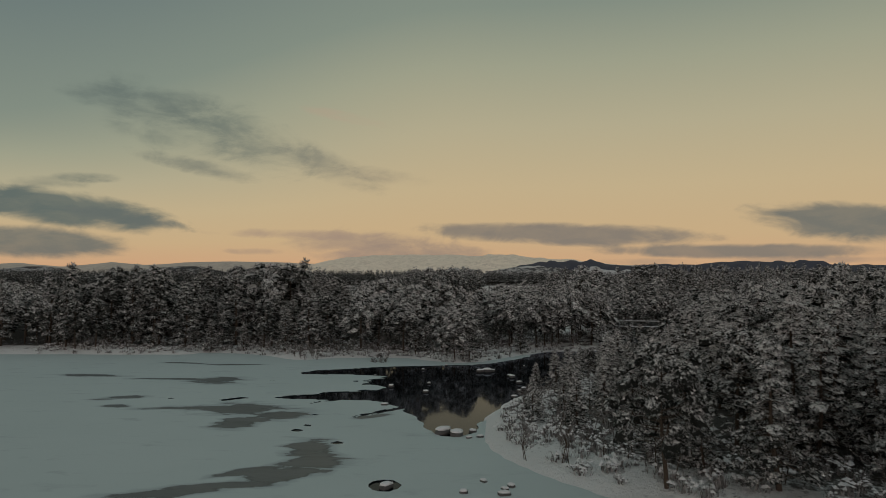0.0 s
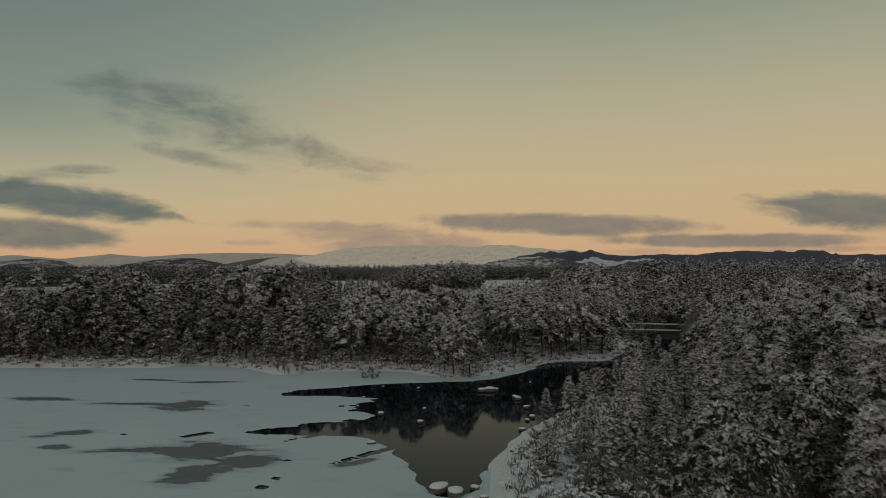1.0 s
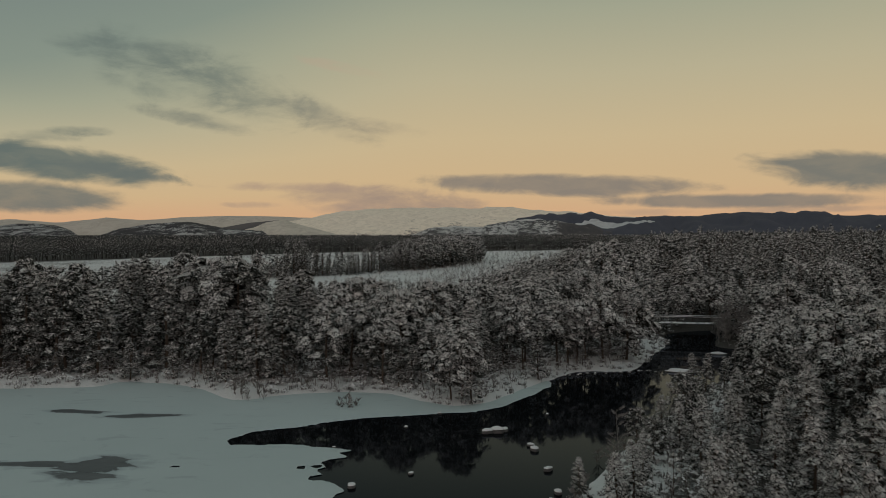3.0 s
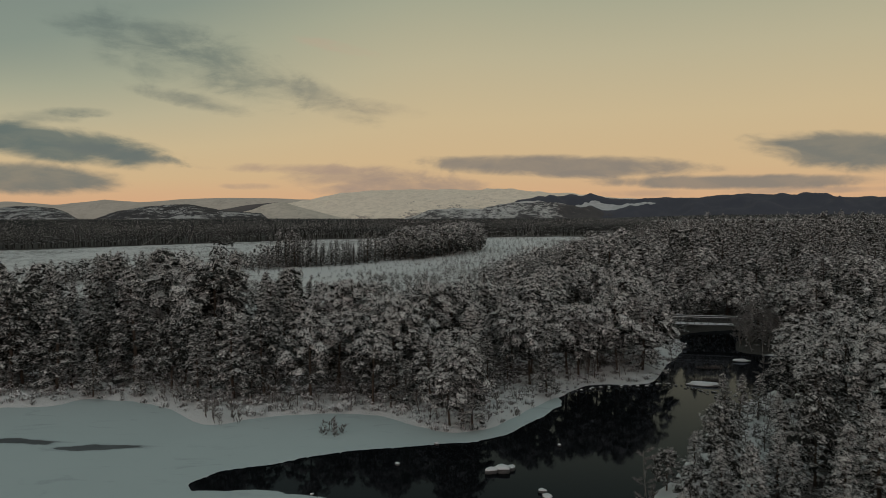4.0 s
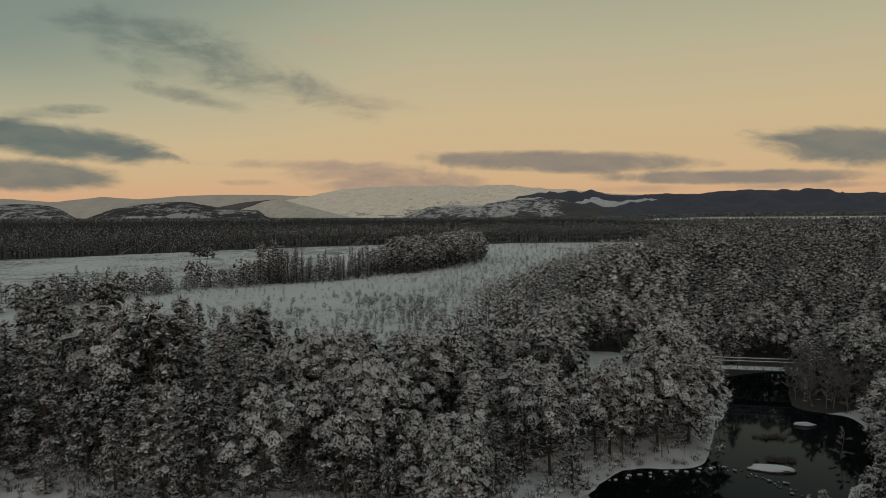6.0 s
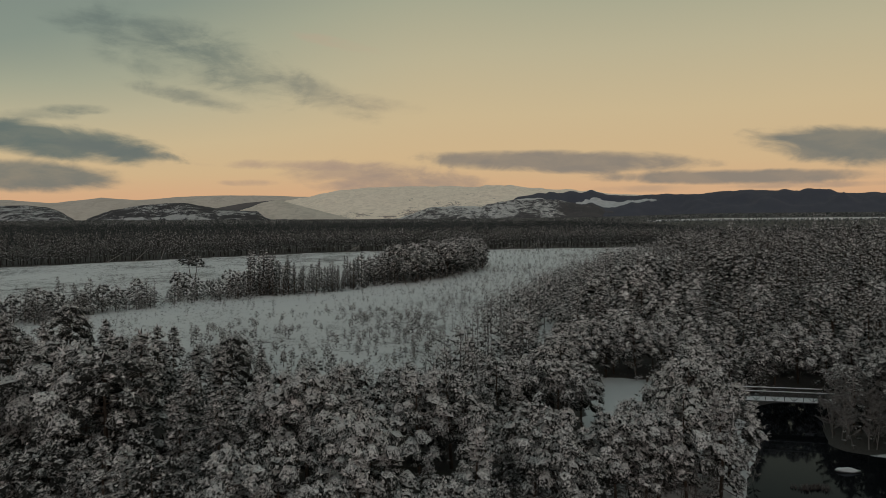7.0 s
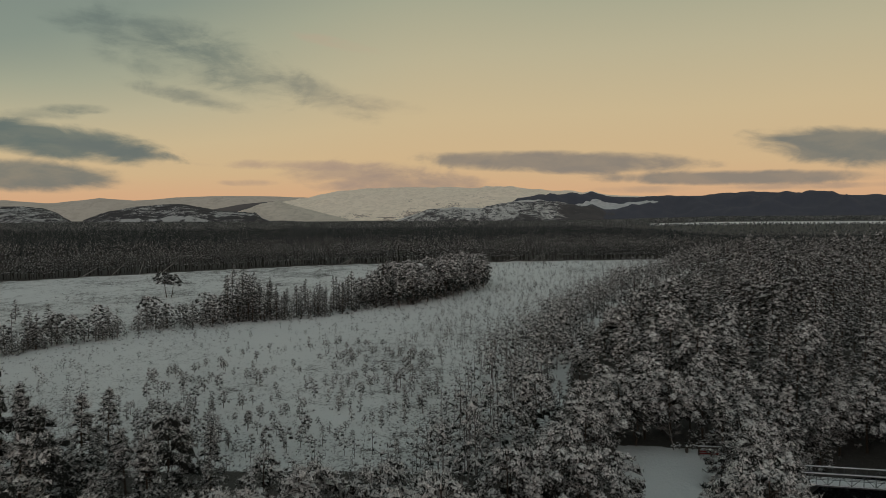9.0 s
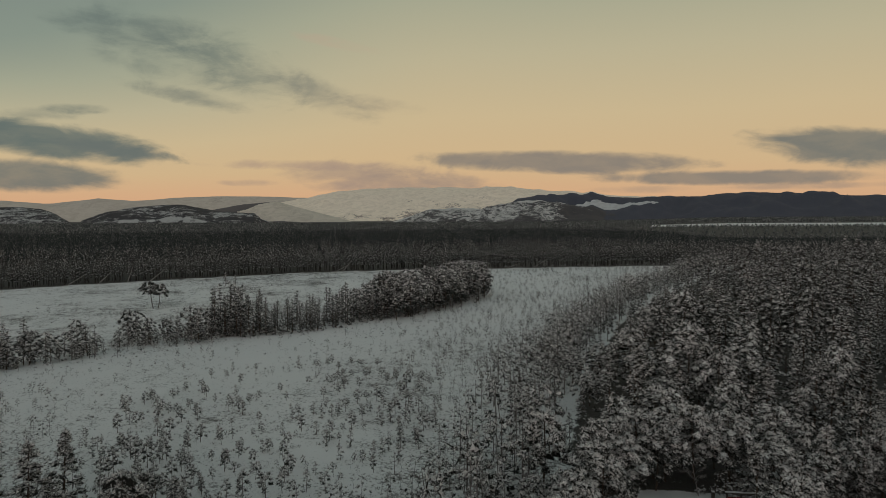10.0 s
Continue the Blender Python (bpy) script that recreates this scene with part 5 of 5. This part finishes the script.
placed(row_kinds, "young_pine", "crown", PINE_MATS, "young frosted pine in a straggling row across the bog", "pine tree", "row of young pines on the bog", row, 5.0, 94)

# blown-down trunks leaning on the plantation's edge
MAT_DEAD = plain("dead_wood", (0.30, 0.28, 0.26), (0.46, 0.44, 0.42), 5.0, 0.9)
for x, length, lean, turn in ((-146, 9, 62, 80), (-137, 8, 48, 95), (-128, 7, 25, 70), (-121, 9, 52, 88), (-56, 7, 62, 85), (-53, 6, 40, 100), (14, 8, 70, 80), (26, 7, 60, 95)):
    y = float(plantation_edge(x)) - 1.5
    v, f = tube([(0, 0, 0), (0.05, 0, length * 0.5), (0.0, 0.08, length)], np.array([0.16, 0.12, 0.06]), 6)
    log = tagged(new("fallen_trunk", mesh_from("fallen_trunk", v, f, [MAT_DEAD], flat=False)), "pale bare trunk blown down against the plantation", "tree trunk", "fallen trunks")
    log.matrix_basis = pose(x, y, float(ground_height(x, y)) - 0.1, 0, 0, turn - 90) @ pose(0, 0, 0, 0, lean, 0)


# ---- stones in the water ----
def lump(w, tall, seed, sub=2, top_only=False):
    rr = np.random.default_rng(seed)
    bm = bmesh.new()
    bmesh.ops.create_icosphere(bm, subdivisions=sub, radius=1.0)
    off = rr.uniform(0, 50, 3)
    for vert in bm.verts:
        n = noise.noise(Vector(off) + vert.co * 1.3) * 0.35
        vert.co = vert.co * (1 + n)
        vert.co.x, vert.co.y, vert.co.z = vert.co.x * w, vert.co.y * w * 0.75, vert.co.z * tall
        if top_only:
            vert.co.z = max(vert.co.z, -0.05 * tall)
    for face in bm.faces:
        face.smooth = True
    return bm


def part(name, bm, mat, parent=None, label=""):
    me = bpy.data.meshes.new(name)
    bm.to_mesh(me)
    bm.free()
    me.materials.append(mat)
    ob = new(name, me)
    ob.parent = parent
    if label:
        ob["label"] = label
    return ob


def stone(x, y, w, seed, snow=0.7):
    rock = tagged(new("stone"), "dark stone capped with snow in the lake" if w > 0.3 else "small dark stone with snow in the water", "stone", "stones in the lake")
    part("rock", lump(w, w * 0.55, seed), MAT_ROCK, rock)
    top = part("snow_cap", lump(w * 0.95, w * 0.42 * snow, seed, 2, True), MAT_CAP, rock)
    top.location.z = w * 0.36
    rock.matrix_basis = pose(x, y, max(0.02, float(ground_height(x, y))) + 0.02 + 0.08 * w, 0, 0, seed * 47 % 360)
    return rock


STONES = [(-1.05, 57.9, 0.85), (0.1, 57.2, 0.75), (1.4, 58.6, 0.4), (2.0, 56.6, 0.35), (1.1, 56.2, 0.3), (3.8, 43.0, 0.36), (3.4, 42.4, 0.28), (3.3, 41.3, 0.4), (0.9, 41.6, 0.35), (2.1, 44.0, 0.3),
          (3.4, 99.1, 0.75), (2.4, 98.8, 0.6), (4.2, 99.6, 0.5), (6.65, 93.4, 0.5), (6.4, 94.7, 0.38), (7.3, 88.0, 0.45), (7.5, 82.9, 0.42), (6.85, 81.3, 0.3), (-4.1, 79.8, 0.36), (-4.15, 86.7, 0.28),
          (-8.6, 83.6, 0.45), (-5.9, 100.4, 0.28), (6.0, 76.9, 0.4), (10.1, 89.3, 0.3), (8.6, 79.0, 0.35), (-2.7, 106.0, 0.3), (-7.7, 70.8, 0.42), (-3.9, 42.4, 0.5), (9.2, 106, 0.25), (-12.0, 93.5, 0.2)]
for n, (x, y, w) in enumerate(STONES):
    stone(x, y, w, n + 1)
rr = np.random.default_rng(33)
# the riffle where the river runs into the lake
for n in range(64):
    q = rr.uniform(0, 1)
    x, y = np.interp(q, [0, 0.3, 0.6, 1], [25.8, 29.2, 31.0, 32.4]) + rr.normal(0, 0.45), np.interp(q, [0, 0.3, 0.6, 1], [131.6, 129.0, 125.2, 119.0]) + rr.normal(0, 0.5)
    stone(x, y, rr.uniform(0.06, 0.15) if n % 7 else 0.22, 100 + n, rr.uniform(0.05, 0.3))
for n in range(16):
    x, y = 13 + n * 0.85 + rr.normal(0, 0.3), 127.2 + 0.22 * n + rr.normal(0, 0.4)
    stone(x, y, rr.uniform(0.12, 0.34), 160 + n, 0.6)


def islet(x, y, length, width, turn, seed):
    """A low snow-covered islet with a fringe of dead rushes."""
    isle = tagged(new("islet"), "low snow-covered islet in the river", "islet", "islets in the river")
    bm = lump(1.0, 0.35, seed, 3)
    for vert in bm.verts:
        vert.co.x *= length
        vert.co.y *= width / 0.75
    part("bank", bm, MAT_ROCK, isle)
    bm = lump(1.0, 0.34, seed, 3, True)
    for vert in bm.verts:
        vert.co.x, vert.co.y = vert.co.x * length * 0.97, vert.co.y * width / 0.75 * 0.97
    part("snow_cover", bm, MAT_CAP, isle).location.z = 0.10
    isle.matrix_basis = pose(x, y, 0.02, 0, 0, turn)


islet(31.4, 130.6, 2.3, 0.9, -8, 7)
islet(41.8, 145.6, 1.4, 0.45, -4, 9)
rushes = [heather_parts(40, 0.9, 0.8, 0)]
sx_, sy_ = 33.2 + rr.normal(0, 1.1, 16), 133.2 + rr.normal(0, 0.35, 16)
sx_, sy_ = np.r_[sx_, 35.6 + rr.normal(0, 0.8, 9)], np.r_[sy_, 141.0 + rr.normal(0, 0.3, 9)]
stand("rushes", rushes, sx_, sy_, np.zeros(25), rr.uniform(0.5, 0.9, 25), rr.uniform(0, 6, 25), np.zeros(25, int), [MAT_TWIG, MAT_CAP, MAT_TWIG, MAT_TWIG, MAT_TWIG], "dead rushes standing in the river", "rushes")


# ---- footbridge ----
def beam(bm, a, b, w, h):
    """A box between two places, w wide and h high."""
    a, b = Vector(a), Vector(b)
    way = b - a
    m = Matrix.Translation((a + b) / 2) @ way.to_track_quat("X", "Z").to_matrix().to_4x4() @ Matrix.Diagonal((way.length, w, h, 1))
    bmesh.ops.create_cube(bm, size=1.0, matrix=m)


def footbridge():
    span, wide, tall, bays = 17.0, 2.3, 1.25, 14
    bridge = tagged(new("footbridge"), "steel truss footbridge with snow on deck and rails", "bridge")
    for side in (-wide / 2, wide / 2):
        for nm, z, w, h in (("top_rail", tall, 0.10, 0.10), ("bottom_chord", -0.08, 0.12, 0.16), ("mid_rail", tall * 0.52, 0.05, 0.05)):
            bm = bmesh.new()
            beam(bm, (-span / 2, side, z), (span / 2, side, z), w, h)
            part(nm, bm, MAT_STEEL, bridge)
        bm = bmesh.new()
        beam(bm, (-span / 2, side, tall + 0.09), (span / 2, side, tall + 0.09), 0.14, 0.09)
        part("rail_snow", bm, MAT_CAP, bridge, "line of snow on the rail")
        for k in range(bays + 1):
            x = -span / 2 + k * span / bays
            bm = bmesh.new()
            beam(bm, (x, side, 0.0), (x, side, tall - 0.05), 0.07, 0.07)
            part("post", bm, MAT_STEEL, bridge)
            if k < bays:
                bm = bmesh.new()
                lo, hi = (0.02, tall - 0.07) if k % 2 else (tall - 0.07, 0.02)
                beam(bm, (x, side, lo), (x + span / bays, side, hi), 0.05, 0.05)
                part("brace", bm, MAT_STEEL, bridge)
        bm = bmesh.new()
        out = side * 1.045
        beam(bm, (-span / 2, out, 0.03), (span / 2, out, 0.03), 0.12, 0.06)
        part("chord_snow", bm, MAT_CAP, bridge, "line of snow along the deck's edge")
    for k in range(34):
        bm = bmesh.new()
        x = -span / 2 + (k + 0.5) * span / 34
        beam(bm, (x - 0.235, 0, -0.03), (x + 0.235, 0, -0.03), wide - 0.16, 0.06)
        part("deck_board", bm, MAT_TIMBER, bridge)
    bm = bmesh.new()
    bmesh.ops.create_grid(bm, x_segments=60, y_segments=6, size=0.5)
    for vert in bm.verts:
        edge = 1 - (2 * abs(vert.co.y)) ** 4
        vert.co.x, vert.co.y = vert.co.x * span, vert.co.y * (wide - 0.3)
        vert.co.z = 0.02 + 0.07 * edge + 0.02 * noise.noise(vert.co * 2)
    part("deck_snow", bm, MAT_CAP, bridge, "untrodden snow on the deck")
    for x in (-span / 2 + 0.5, span / 2 - 0.5):
        bm = bmesh.new()
        beam(bm, (x, -wide / 2 - 0.1, -1.3), (x, wide / 2 + 0.1, -1.3), 0.9, 2.2)
        part("abutment", bm, MAT_ROCK, bridge)
    bridge.matrix_basis = pose(42.2, 165.4, 2.75, 0, 0, -9)


footbridge()


def barrier():
    """Timber barrier with red boards at the end of the clearing."""
    b = tagged(new("timber_barrier"), "dark timber barrier with red boards and snow on top", "barrier")
    for x in (-1.5, 0.0, 1.5):
        bm = bmesh.new()
        beam(bm, (x, 0, -0.3), (x, 0, 1.15), 0.18, 0.18)
        part("post", bm, MAT_TIMBER, b)
    bm = bmesh.new()
    beam(bm, (-1.7, 0, 1.2), (1.7, 0, 1.2), 0.30, 0.14)
    part("top_beam", bm, MAT_TIMBER, b)
    bm = bmesh.new()
    beam(bm, (-1.7, 0, 1.30), (1.7, 0, 1.30), 0.30, 0.07)
    part("snow_cover", bm, MAT_CAP, b)
    for x in (-0.75, 0.75):
        for z in (0.35, 0.62):
            bm = bmesh.new()
            beam(bm, (x - 0.64, 0, z), (x + 0.64, 0, z), 0.05, 0.22)
            part("board", bm, MAT_RED, b, "faded red board")
    b.matrix_basis = pose(30.2, 174.4, float(ground_height(30.2, 174.4)), 0, 0, -6)
    bollard = tagged(new("bollard"), "short dark timber post capped with snow", "post")
    bm = bmesh.new()
    beam(bm, (0, 0, -0.2), (0, 0, 0.8), 0.3, 0.3)
    part("post", bm, MAT_TIMBER, bollard)
    bm = bmesh.new()
    beam(bm, (0, 0, 0.83), (0, 0, 0.92), 0.32, 0.32)
    part("snow_cap", bm, MAT_CAP, bollard)
    bollard.matrix_basis = pose(27.4, 175.2, float(ground_height(27.4, 175.2)))


barrier()
